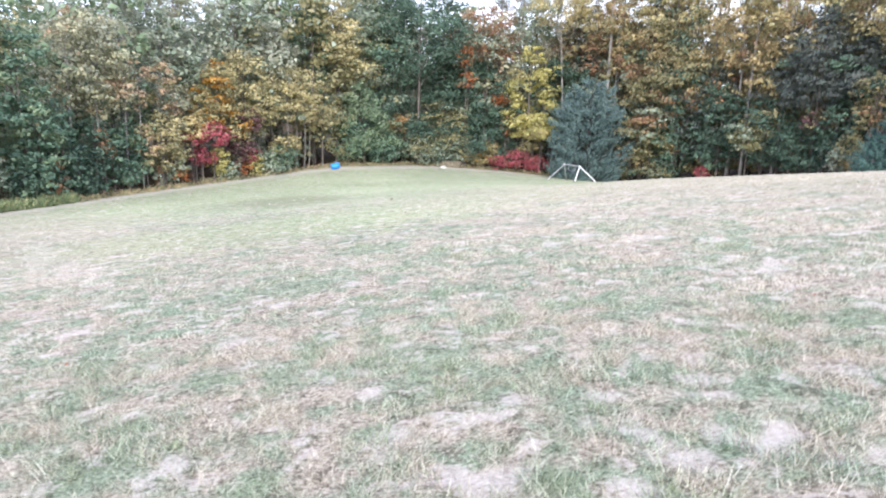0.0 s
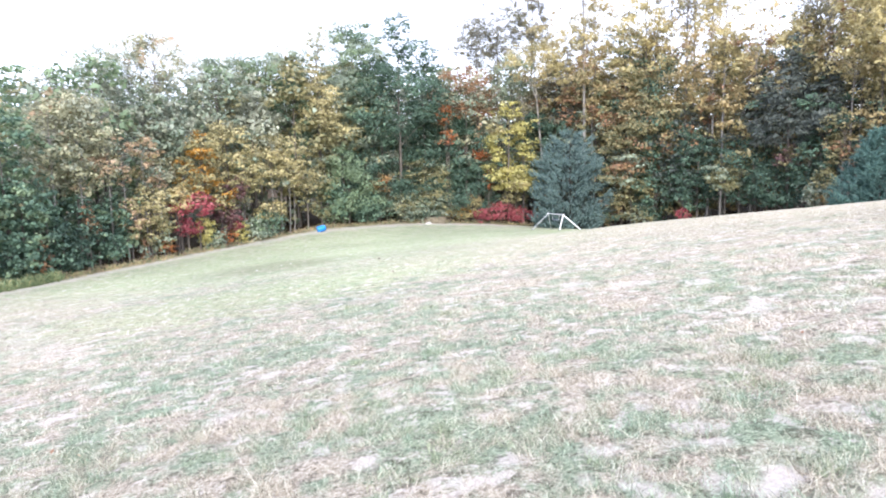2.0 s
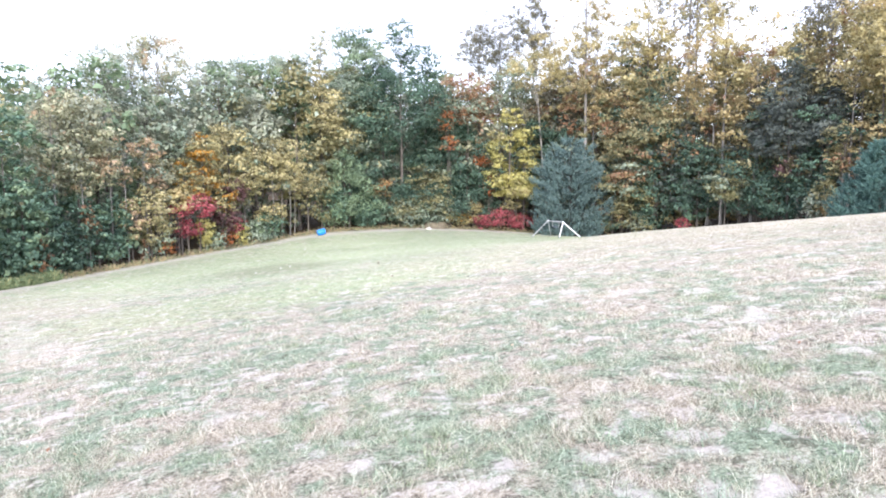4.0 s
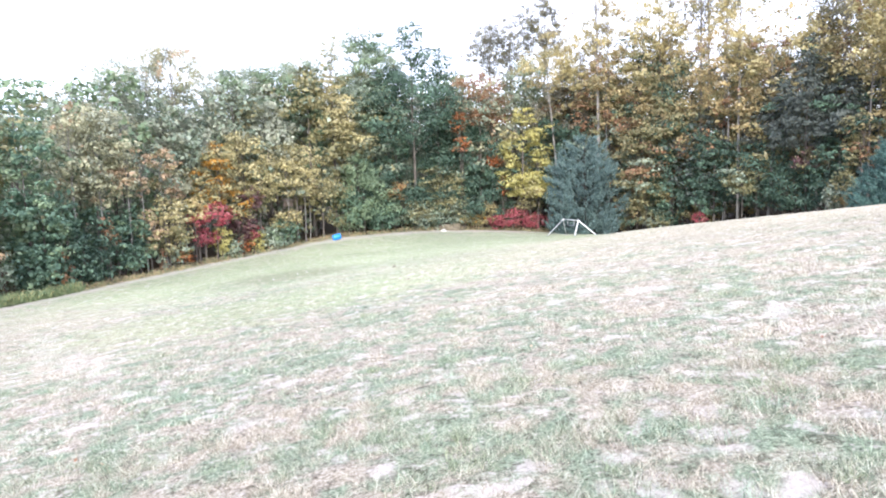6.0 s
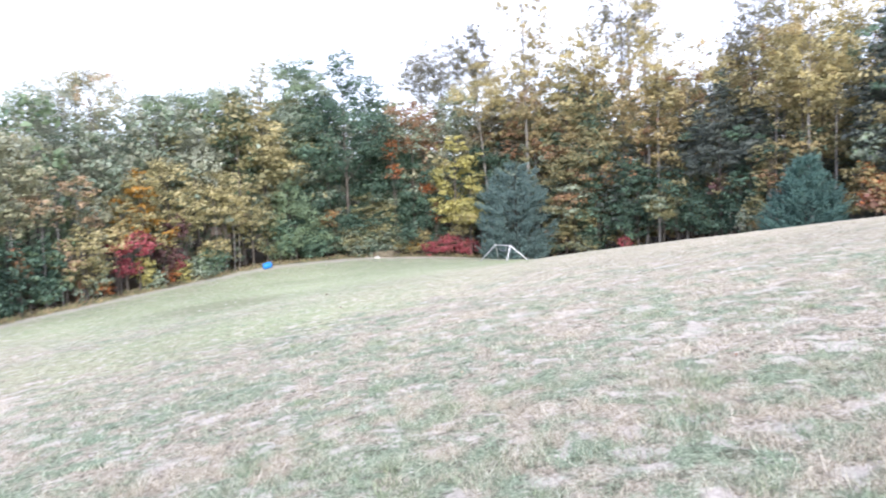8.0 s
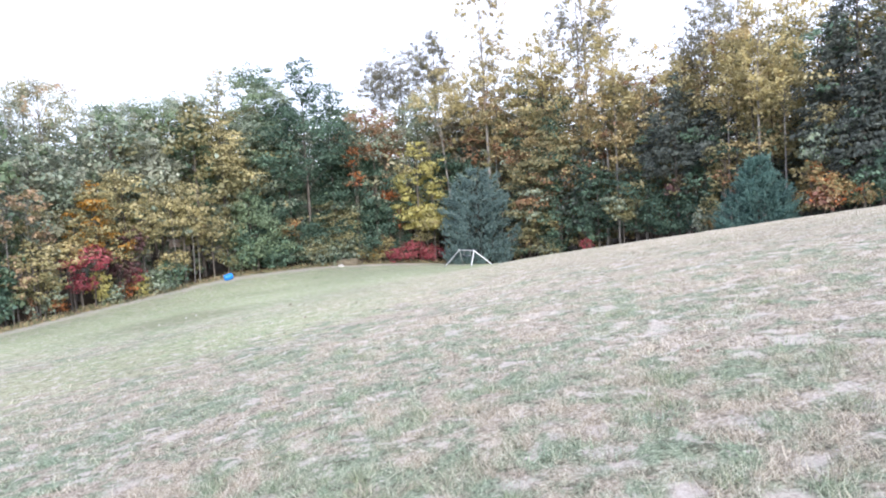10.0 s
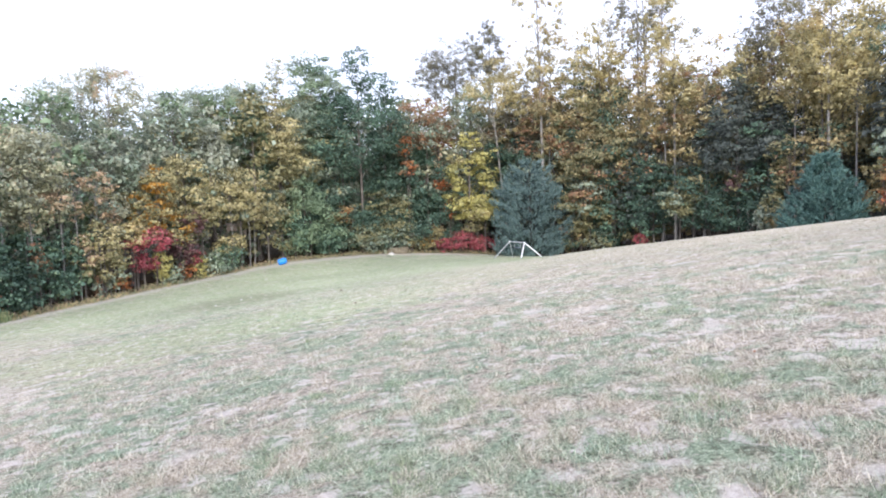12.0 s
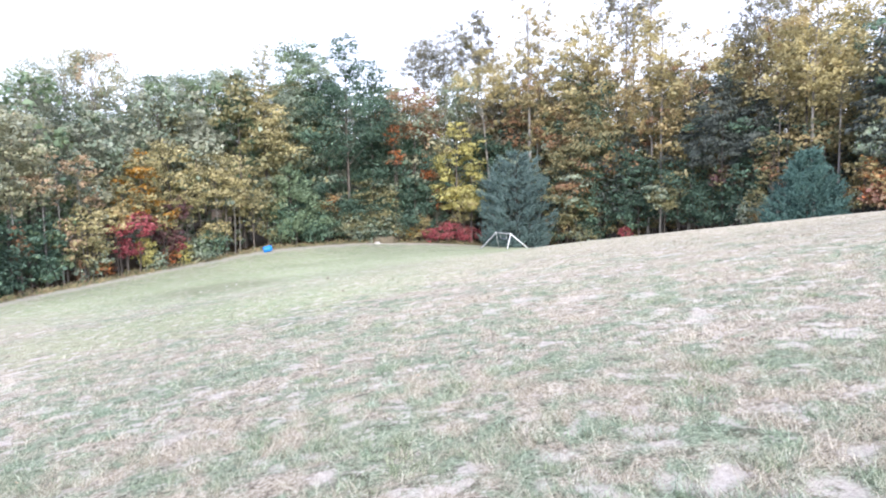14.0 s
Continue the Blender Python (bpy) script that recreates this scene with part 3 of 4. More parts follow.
    axis = lean * pos[:, 2]
    pos[:, 0] = axis + (pos[:, 0] - axis) * w / np.quantile(np.abs(pos[:, 0] - axis), 0.975)
    pos[:, 1] *= w / np.quantile(np.abs(pos[:, 1]), 0.975)
    c[:, 2] = h0 + (c[:, 2] - low) * hc / (high - low)
    pos[:, 2] = np.maximum(pos[:, 2], 0.05)
    crown_way = pos - np.array([lean * height * 0.5, 0, h0 + 0.45 * hc])
    crown_way /= np.linalg.norm(crown_way, axis=1, keepdims=True) + 1e-9
    nrm = d * 0.75 + crown_way * 0.35 + np.array([0, 0, 0.45]) + rng.normal(0, 0.30, (total, 3))
    nrm /= np.linalg.norm(nrm, axis=1, keepdims=True)
    side = np.cross(nrm, rng.normal(0, 1, (total, 3)))
    if conifer:
        grow = np.c_[pos[:, :2] * 0.35, np.full(total, -0.1)] + rng.normal(0, 0.45, (total, 3))
        side = grow - nrm * np.sum(grow * nrm, axis=1, keepdims=True)
    side /= np.linalg.norm(side, axis=1, keepdims=True) + 1e-9
    other = np.cross(nrm, side)
    ln = (leaf * rng.lognormal(0, 0.28, total) / 2)[:, None]
    wd = ln * slim
    tip, tail = pos + side * ln - nrm * ln * 0.25, pos - side * ln
    v = np.stack([tail, pos + other * wd + nrm * wd * 0.3, tip, pos - other * wd + nrm * wd * 0.3], 1).reshape(-1, 3)
    f = np.arange(4 * total).reshape(-1, 4)
    names = [n for n, _ in MINGLE[palette]]
    wts = np.array([x for _, x in MINGLE[palette]])
    clump_mat = rng.choice(len(names), clumps, p=wts / wts.sum())[parent]
    mat = np.where(rng.uniform(0, 1, total) < 0.8, clump_mat[idx], rng.choice(len(names), total, p=wts / wts.sum()))
    # trunk and limbs
    tr = max(0.025, 0.0105 * height + 0.012) * (0.5 if kind in ("thin", "pole", "sapling") else 0.7 if kind in ("lace", "bare", "tall") else 1.0)
    top = height * (0.93 if conifer or kind in ("tall", "lace", "bare", "poplar", "column") else 0.8)
    bend = rng.normal(0, 0.012 * height, 2)
    rings = [((bend[0] * math.sin(k / 7 * 3.1) + lean * top * k / 7, bend[1] * math.sin(k / 7 * 2.6), -0.3 + (top + 0.3) * k / 7),
              (tr * (1.35 if k == 0 else 1.0) * (1 - 0.86 * k / 7) + 0.008)) for k in range(8)]
    tv, tf = tube(rings, 8)
    for k in np.argsort(-big)[: (46 if kind in ("lace", "bare") else 26 if gaps > 0.2 else 14)]:
        end = c[k]
        z0 = max(0.15 * height, min(top * 0.96, end[2] - 0.55 * math.hypot(end[0], end[1]) - 0.04 * height))
        t = (z0 + 0.3) / (top + 0.3)
        start = np.array([bend[0] * math.sin(t * 3.1) + lean * top * t, bend[1] * math.sin(t * 2.6), z0])
        mid = (start + end) / 2 + np.array([0, 0, 0.06 * height * (0.4 - (0.5 if conifer else 0))])
        r0 = max(0.014, tr * 0.42 * (1 - t) + 0.012)
        lv, lf = tube([(start, r0), (mid, r0 * 0.7), (end, 0.008)], 5)
        o = len(tv)
        tv += lv
        tf += [tuple(o + i for i in q) for q in lf]
    return (tv, tf), (v, f, mat, names)


# outline of a young pine: level and share of the full spread
PINE = {"pine": ((0, 0.12, 0.34, 0.52, 0.70, 0.84, 0.93, 1.0), (0.84, 0.98, 1.0, 0.98, 0.86, 0.64, 0.40, 0.10)),
        "pine2": ((0, 0.15, 0.34, 0.52, 0.68, 0.82, 0.93, 1.0), (0.98, 1.0, 0.90, 0.70, 0.48, 0.29, 0.17, 0.05))}


def pine_meshes(kind, palette, height, width, seed, fill=1.0, coarse=1.0, lean=0.0, crown_foot=None):
    """A bushy young pine: whorls of rising boughs, each ending in brushes of long needles."""
    rng = np.random.default_rng(seed)
    w = width / 2
    tv, tf = tube([((0, 0, -0.2), 0.13), ((0, 0, height * 0.5), 0.08), ((0, 0, height * 0.97), 0.015)], 8)
    tips, ways, sizes = [], [], []
    whorls = int(height / 0.52)
    for k in range(whorls):
        s = (k + 0.4) / whorls
        reach = float(np.interp(s, *PINE[kind])) * w
        boughs = 8 if s < 0.75 else 5
        for j in range(boughs):
            a = 2 * math.pi * (j + rng.uniform(-0.3, 0.3)) / boughs + k * 0.8
            # some boughs reach further, so that the outline breaks into lobes
            long = reach * (1.0 + 0.17 * math.sin(3 * a + seed) * math.sin(9 * s + seed) + rng.normal(0, 0.08))
            out = np.array([math.cos(a), math.sin(a), 0])
            z1 = s * height
            z0 = max(0.1, z1 - 0.45 * long)
            start, end = np.array([0, 0, z0]), out * long + np.array([0, 0, z1])
            lv, lf = tube([(start, 0.035), ((start + end) / 2 - np.array([0, 0, 0.05 * long]), 0.022), (end, 0.008)], 5)
            o = len(tv)
            tv += lv
            tf += [tuple(o + i for i in q) for q in lf]
            side = np.array([-out[1], out[0], 0])
            for m in range(12 + int(12 * long / w)):
                t = 1.0 - 0.62 * rng.uniform(0, 1) ** 1.5
                tip = start + (end - start) * t + side * rng.normal(0, 0.14 * long + 0.05) + np.array([0, 0, rng.normal(0, 0.15)])
                way = out * rng.uniform(0.3, 1.1) + side * rng.normal(0, 0.5) + np.array([0, 0, rng.uniform(0.3, 1.0)])
                tips.append(tip)
                ways.append(way / np.linalg.norm(way))
                sizes.append(rng.uniform(0.35, 0.85))
    # the leading shoot
    for m in range(8):
        tips.append(np.array([rng.normal(0, 0.06), rng.normal(0, 0.06), height * (0.93 + 0.07 * m / 8) - 0.25]))
        ways.append(np.array([0, 0, 1.0]))
        sizes.append(0.4)
    tips, ways, sizes = np.array(tips), np.array(ways), np.array(sizes)
    each = 32
    idx = np.repeat(np.arange(len(tips)), each)
    total = len(idx)
    t = rng.uniform(-0.15, 0.85, total)
    fan = rng.normal(0, 1, (total, 3))
    fan -= ways[idx] * np.sum(fan * ways[idx], axis=1, keepdims=True)
    fan /= np.linalg.norm(fan, axis=1, keepdims=True)
    root = tips[idx] + ways[idx] * (t * sizes[idx])[:, None]
    grow = ways[idx] * 0.85 + fan * rng.uniform(0.3, 1.1, total)[:, None]
    grow /= np.linalg.norm(grow, axis=1, keepdims=True)
    across = np.cross(grow, rng.normal(0, 1, (total, 3)))
    across /= np.linalg.norm(across, axis=1, keepdims=True)
    ln = rng.uniform(0.14, 0.26, total)[:, None]
    v = np.stack([root, root + grow * ln * 0.5 + across * 0.02, root + grow * ln, root + grow * ln * 0.5 - across * 0.02], 1).reshape(-1, 3)
    v[:, 2] = np.maximum(v[:, 2], 0.02)
    return (tv, tf), (v, np.arange(4 * total).reshape(-1, 4), np.zeros(total, int), [palette])


WORDS = {"teal": "teal green", "dark": "deep dark green", "hay": "pale yellowing green", "deep": "dark green", "green": "green", "mid": "mixed green", "olive": "olive and yellowing", "pale": "thin pale green",
         "yellow": "bright yellow", "gold": "golden yellow", "goldgreen": "gold and green", "goldorange": "orange-gold", "amber": "orange and yellow", "ember": "orange-red",
         "crimson": "crimson red", "maroon": "dark maroon", "rust": "rusty red-brown", "russet": "russet brown", "tan": "pinkish tan",
         "straw": "straw-yellow", "autumn": "mixed autumn", "dusk": "sparse grey-green", "blue": "blue-green", "hemlock": "dark grey-green"}
SORT = {"low": "shrub", "bush": "shrub", "pine": "pine_tree", "pine2": "pine_tree", "hemlock": "hemlock_tree", "spruce": "spruce_tree",
        "sapling": "sapling"}


def plant(kind, palette, az, r, height, width, seed, fill=1.0, coarse=1.0, lean=0.0, pale=False, crown_foot=None):
    name = SORT.get(kind, "tree")
    thing = new(name)
    thing.matrix_basis = Matrix.Translation(spot(az, r)) @ pose(0, 0, 0, 0, 0, (seed * 37 if not lean else 0))
    trunk, crown = (pine_meshes if kind in PINE else tree_meshes)(kind, palette, height, width, seed, fill, coarse, lean, crown_foot)
    mesh_object("trunk" if name != "shrub" else "stem", trunk[0], trunk[1], [BARK_DARK if kind.startswith("pine") else BARK_PALE if pale else BARK], thing, shade=True)
    mesh_object("crown", crown[0], crown[1], [LEAF[k] for k in crown[3]], thing, crown[2])
    how = {"low": "leafy shrub at the foot of the wood", "bush": "bush at the field's edge", "pine": "bushy young pine at the field's edge",
           "pine2": "broad young pine beyond the rise", "hemlock": "hemlock tree in the wood", "spruce": "tall conifer in the wood",
           "lace": "tall tree with sky showing through its crown", "bare": "tall half-bare tree with few leaves", "thin": "slender tree with bare lower trunk", "pole": "thin young tree with a long bare stem", "layer": "tree with leaves in flat tiers",
           "sapling": "sapling at the field's edge"}.get(kind, "broadleaf tree at the wood's edge")
    tagged(thing, WORDS[palette] + " " + how, {"shrub": "shrub", "sapling": "sapling"}.get(name, "tree"), "trees along the field")
    return thing


planted = []


def tree(kind, palette, az, r, height, width, crown_foot=None, lean=0.0):
    """One plant at a direction and a distance from the standpoint."""
    planted.append(plant(kind, palette, az, r, height, width, 100 + len(planted), lean=lean, pale=kind in ("tall", "lace", "bare", "thin", "pole"), crown_foot=crown_foot))


# kind, leaf colour, direction, distance, height, spread, where the crown begins as a share of the height, lean
tree("broad", "green", -43.8, 41.6, 12.3, 3.7, 0.12)
tree("full", "deep", -43.6, 39.4, 7.0, 2.3, 0.19)
tree("full", "deep", -44.8, 38.4, 8.5, 2.1, 0.14)
tree("low", "green", -44.4, 37.6, 2.0, 1.4, 0.45)
tree("rust", "rust", -40.8, 39.1, 9.6, 2.3, 0.15, -0.14)
tree("layer", "tan", -40.1, 39.7, 6.0, 1.9, 0.30)
tree("broad", "mid", -39.4, 44.4, 10.7, 3.7, 0.40)
tree("full", "deep", -36.9, 43.6, 9.7, 3.0, 0.05)
tree("full", "deep", -35.9, 43.4, 6.6, 2.9, 0.10)
tree("low", "mid", -39.5, 40.8, 3.3, 1.7, 0.24)
tree("low", "deep", -37.1, 42.3, 2.8, 2.2, 0.15)
tree("low", "russet", -35.2, 44.0, 2.5, 1.5, 0.16)
tree("broad", "hay", -32.5, 48.5, 11.7, 5.2, 0.46)
tree("broad", "hay", -32.5, 48.5, 11.8, 4.8, 0.50)
tree("thin", "hay", -31.9, 47.6, 10.7, 3.1, 0.47)
tree("thin", "hay", -33.8, 46.4, 10.6, 2.9, 0.52)
tree("pole", "hay", -30.1, 49.0, 9.4, 2.0, 0.60)
tree("full", "dark", -34.5, 44.7, 5.5, 2.5, 0.10)
tree("full", "dark", -32.4, 46.5, 4.9, 2.4, 0.10)
tree("low", "dark", -33.5, 45.2, 3.4, 2.3, 0.07)
tree("low", "deep", -31.1, 47.6, 4.3, 1.9, 0.15)
tree("low", "deep", -29.8, 48.4, 2.1, 2.2, 0.28)
tree("bush", "russet", -31.7, 46.9, 4.3, 1.2, 0.51)
tree("low", "dark", -30.0, 49.4, 4.9, 2.0, 0.38)
tree("lace", "pale", -30.2, 55.1, 16.1, 4.9, 0.78)
tree("lace", "pale", -28.1, 57.5, 15.9, 2.8, 0.79)
tree("lace", "hay", -26.0, 58.5, 17.8, 5.6, 0.73)
tree("lace", "hay", -27.1, 57.9, 17.6, 2.4, 0.87)
tree("broad", "pale", -33.3, 53.4, 13.6, 3.8, 0.62)
tree("broad", "pale", -30.4, 54.9, 13.3, 4.5, 0.64)
tree("broad", "pale", -27.4, 56.6, 13.0, 4.9, 0.56)
tree("broad", "pale", -25.4, 57.1, 11.5, 3.8, 0.55)
tree("bare", "dusk", -30.1, 52.1, 11.5, 2.5, 0.78)
tree("thin", "tan", -27.5, 51.1, 9.2, 2.3, 0.51)
tree("thin", "tan", -29.0, 50.0, 9.0, 1.9, 0.62)
tree("thin", "tan", -27.0, 51.9, 8.0, 1.9, 0.64)
tree("thin", "hay", -26.3, 53.0, 7.5, 2.3, 0.55)
tree("layer", "straw", -27.3, 51.1, 5.3, 3.1, 0.28)
tree("layer", "tan", -28.7, 50.0, 4.6, 2.1, 0.37)
tree("low", "deep", -29.5, 50.2, 4.1, 2.1, 0.24)
tree("broad", "amber", -23.1, 55.8, 9.6, 2.6, 0.42)
tree("broad", "amber", -24.4, 54.1, 7.5, 2.4, 0.53)
tree("broad", "straw", -21.0, 58.6, 10.5, 4.9, 0.47)
tree("layer", "straw", -19.8, 59.3, 8.0, 3.3, 0.54)
tree("broad", "mid", -24.9, 55.6, 9.8, 2.5, 0.45)
tree("layer", "gold", -25.2, 53.1, 5.6, 2.8, 0.62)
tree("layer", "amber", -21.7, 56.9, 5.7, 2.7, 0.55)
tree("layer", "crimson", -23.6, 54.1, 4.8, 3.2, 0.59)
tree("layer", "crimson", -24.9, 53.2, 4.1, 2.2, 0.74)
tree("bush", "crimson", -24.4, 53.4, 2.9, 1.9, 0.49)
tree("bush", "yellow", -23.1, 54.8, 2.7, 1.8, 0.17)
tree("sapling", "maroon", -20.6, 57.8, 5.8, 2.6, 0.40)
tree("bush", "maroon", -21.4, 56.9, 3.6, 2.0, 0.35)
tree("bush", "crimson", -20.5, 57.5, 2.5, 1.5, 0.47)
tree("bush", "ember", -21.5, 56.3, 1.5, 1.6, 0.18)
tree("bush", "yellow", -20.2, 57.7, 1.9, 1.4, 0.05)
tree("bush", "ember", -26.0, 51.8, 1.4, 1.3, 0.26)
tree("bush", "russet", -27.8, 50.2, 1.7, 0.9, 0.11)
tree("low", "mid", -22.4, 55.6, 1.5, 2.2, 0.05)
tree("low", "olive", -26.6, 51.7, 3.2, 2.3, 0.16)
tree("low", "mid", -19.2, 59.2, 2.0, 2.9, 0.00)
tree("low", "deep", -18.0, 60.9, 2.6, 3.0, 0.00)
tree("broad", "pale", -21.4, 65.6, 16.2, 6.5, 0.52)
tree("lace", "pale", -21.2, 66.3, 17.0, 4.7, 0.85)
tree("broad", "green", -18.3, 69.0, 17.2, 6.7, 0.49)
tree("lace", "mid", -18.3, 69.4, 18.3, 6.2, 0.83)
tree("broad", "mid", -16.0, 71.1, 18.1, 6.5, 0.46)
tree("lace", "pale", -15.5, 72.1, 19.1, 5.4, 0.84)
tree("broad", "pale", -19.0, 65.6, 13.8, 5.8, 0.61)
tree("full", "green", -15.1, 69.1, 16.3, 5.2, 0.43)
tree("layer", "straw", -16.8, 62.6, 9.5, 6.0, 0.50)
tree("thin", "straw", -17.5, 61.4, 8.2, 3.0, 0.56)
tree("pole", "straw", -16.1, 62.9, 8.1, 3.1, 0.54)
tree("pole", "hay", -15.7, 63.8, 6.5, 2.6, 0.66)
tree("layer", "gold", -17.5, 61.0, 3.4, 3.1, 0.50)
tree("layer", "straw", -14.5, 65.1, 6.1, 4.1, 0.59)
tree("layer", "straw", -13.1, 67.5, 17.1, 3.9, 0.41)
tree("layer", "straw", -11.3, 68.0, 10.6, 4.4, 0.81)
tree("layer", "straw", -12.9, 67.9, 15.2, 4.9, 0.64)
tree("thin", "hay", -13.1, 71.9, 21.3, 2.7, 0.85)
tree("broad", "mid", -10.6, 72.6, 21.5, 7.8, 0.57)
tree("broad", "green", -9.1, 73.7, 21.6, 5.7, 0.60)
tree("full", "mid", -10.3, 71.7, 17.1, 8.1, 0.46)
tree("oak", "dark", -6.0, 72.1, 22.5, 3.9, 0.79)
tree("oak", "dark", -4.1, 73.3, 19.9, 5.1, 0.81)
tree("oak", "dark", -8.2, 71.7, 17.7, 5.0, 0.76)
tree("oak", "dark", -6.3, 70.5, 17.0, 10.8, 0.53)
tree("full", "dark", -7.9, 72.3, 15.0, 6.3, 0.52)
tree("full", "dark", -4.1, 73.9, 15.2, 5.9, 0.47)
tree("full", "dark", -9.2, 70.7, 7.8, 7.4, 0.00)
tree("low", "green", -10.9, 67.5, 8.2, 6.4, 0.10)
tree("low", "deep", -12.2, 66.5, 4.5, 4.3, 0.16)
tree("low", "deep", -9.3, 67.8, 4.0, 4.7, 0.10)
tree("low", "olive", -13.3, 66.5, 7.1, 3.4, 0.15)
tree("sapling", "autumn", -8.1, 68.6, 5.3, 2.9, 0.62)
tree("layer", "olive", -4.1, 70.7, 6.8, 6.3, 0.22)
tree("low", "olive", -6.0, 69.2, 3.2, 4.9, 0.10)
tree("low", "mid", -3.2, 70.1, 3.4, 5.6, 0.05)
tree("low", "dark", -5.2, 71.3, 5.9, 6.3, 0.03)
tree("broad", "ember", -2.1, 70.3, 12.7, 2.1, 0.83)
tree("layer", "ember", -1.9, 70.1, 10.1, 2.1, 0.84)
tree("broad", "russet", -0.2, 72.4, 17.1, 6.7, 0.66)
tree("layer", "russet", 0.7, 73.0, 15.2, 4.5, 0.75)
tree("broad", "mid", -2.6, 75.5, 15.7, 5.3, 0.62)
tree("full", "dark", -0.5, 72.5, 11.6, 7.0, 0.29)
tree("full", "dark", -3.8, 73.0, 9.7, 7.1, 0.13)
tree("low", "dark", -0.4, 70.6, 6.9, 6.3, 0.13)
tree("lace", "dusk", 2.7, 78.0, 25.4, 9.1, 0.69)
tree("lace", "dusk", 0.9, 78.5, 23.6, 6.2, 0.76)
tree("lace", "dusk", 5.7, 78.0, 27.1, 5.3, 0.68)
tree("lace", "gold", 6.7, 76.2, 23.0, 4.6, 0.76)
tree("broad", "mid", 3.7, 74.5, 19.2, 5.2, 0.71)
tree("bare", "dusk", 4.7, 73.0, 15.1, 4.4, 0.75)
tree("full", "dark", 5.6, 74.0, 12.7, 6.4, 0.28)
tree("poplar", "yellow", 3.6, 70.3, 13.2, 5.4, 0.28)
tree("layer", "yellow", 4.1, 70.0, 6.3, 5.5, 0.58)
tree("sapling", "ember", 0.8, 70.4, 8.9, 1.9, 0.74)
tree("bush", "ember", 1.7, 70.4, 6.0, 1.6, 0.63)
tree("bush", "crimson", 2.5, 69.4, 2.4, 4.3, 0.22)
tree("bush", "crimson", 4.5, 69.5, 2.0, 3.1, 0.23)
tree("bush", "crimson", 1.0, 69.3, 1.7, 2.2, 0.15)
tree("bush", "gold", 0.2, 69.8, 3.1, 2.5, 0.21)
tree("bush", "amber", -0.8, 69.6, 1.6, 1.9, 0.30)
tree("bush", "amber", -2.0, 69.6, 1.5, 1.4, 0.41)
tree("sapling", "straw", 3.7, 69.8, 3.5, 2.5, 0.65)
tree("pine", "blue", 8.8, 66.6, 9.8, 7.2, 0.03)
tree("tall", "gold", 7.0, 71.9, 20.0, 6.4, 0.77, -0.09)
tree("bare", "gold", 10.0, 70.8, 29.8, 5.9, 0.62)
tree("tall", "gold", 10.8, 71.1, 24.4, 4.4, 0.70)
tree("tall", "goldorange", 10.7, 70.6, 19.1, 4.7, 0.65)
tree("full", "goldgreen", 11.1, 71.4, 16.8, 5.4, 0.49)
tree("column", "gold", 14.8, 68.4, 24.2, 6.4, 0.61)
tree("column", "goldgreen", 13.2, 69.9, 21.1, 6.3, 0.50)
tree("column", "goldgreen", 15.2, 67.1, 15.7, 6.4, 0.50)
tree("layer", "goldgreen", 13.2, 67.2, 11.5, 6.6, 0.25)
tree("layer", "olive", 13.9, 66.5, 9.1, 6.0, 0.31)
tree("layer", "goldgreen", 15.9, 66.1, 13.2, 5.3, 0.58)
tree("full", "dark", 16.0, 65.7, 8.1, 4.7, 0.17)
tree("low", "goldgreen", 12.4, 66.6, 3.6, 3.4, 0.20)
tree("low", "olive", 14.8, 65.4, 2.7, 3.2, 0.32)
tree("lace", "gold", 15.4, 70.0, 21.7, 4.5, 0.75)
tree("bare", "dusk", 18.2, 67.3, 28.3, 6.1, 0.70)
tree("bare", "gold", 18.6, 68.0, 28.1, 5.7, 0.63)
tree("bare", "gold", 20.2, 67.4, 26.4, 4.5, 0.71)
tree("tall", "gold", 21.1, 63.7, 22.0, 4.5, 0.63)
tree("tall", "goldorange", 19.9, 64.2, 18.8, 4.8, 0.61)
tree("tall", "goldorange", 23.2, 62.1, 17.8, 3.6, 0.63)
tree("full", "goldorange", 22.5, 63.1, 13.5, 4.2, 0.62)
tree("full", "goldgreen", 18.9, 66.3, 13.0, 5.1, 0.49)
tree("column", "hemlock", 18.2, 64.9, 11.7, 4.6, 0.31)
tree("full", "dark", 19.3, 63.2, 8.7, 4.9, 0.27)
tree("layer", "dark", 22.6, 60.7, 8.0, 4.9, 0.32)
tree("sapling", "olive", 21.4, 59.9, 6.5, 3.2, 0.53)
tree("pole", "olive", 21.1, 60.2, 5.4, 2.7, 0.62)
tree("bush", "crimson", 18.2, 62.5, 2.2, 1.3, 0.47)
tree("tall", "gold", 26.7, 61.9, 17.9, 3.2, 0.79)
tree("tall", "goldorange", 28.2, 59.5, 15.2, 3.1, 0.76)
tree("hemlock", "hemlock", 26.0, 58.5, 15.2, 5.5, 0.45)
tree("hemlock", "hemlock", 28.4, 57.4, 12.6, 4.1, 0.58)
tree("hemlock", "hemlock", 23.7, 62.5, 14.1, 4.5, 0.58)
tree("full", "dark", 27.4, 56.1, 7.3, 3.0, 0.30)
tree("bush", "maroon", 26.0, 57.1, 6.6, 2.4, 0.71)
tree("low", "dark", 25.1, 57.9, 5.6, 3.7, 0.29)
tree("low", "dark", 27.2, 55.8, 4.4, 3.0, 0.35)
tree("lace", "dusk", 28.8, 60.0, 21.3, 5.0, 0.73)
tree("lace", "dusk", 27.3, 61.9, 20.1, 3.3, 0.81)
tree("lace", "goldgreen", 30.4, 58.3, 17.7, 3.3, 0.71)
tree("tall", "gold", 30.0, 56.5, 13.3, 3.2, 0.81)
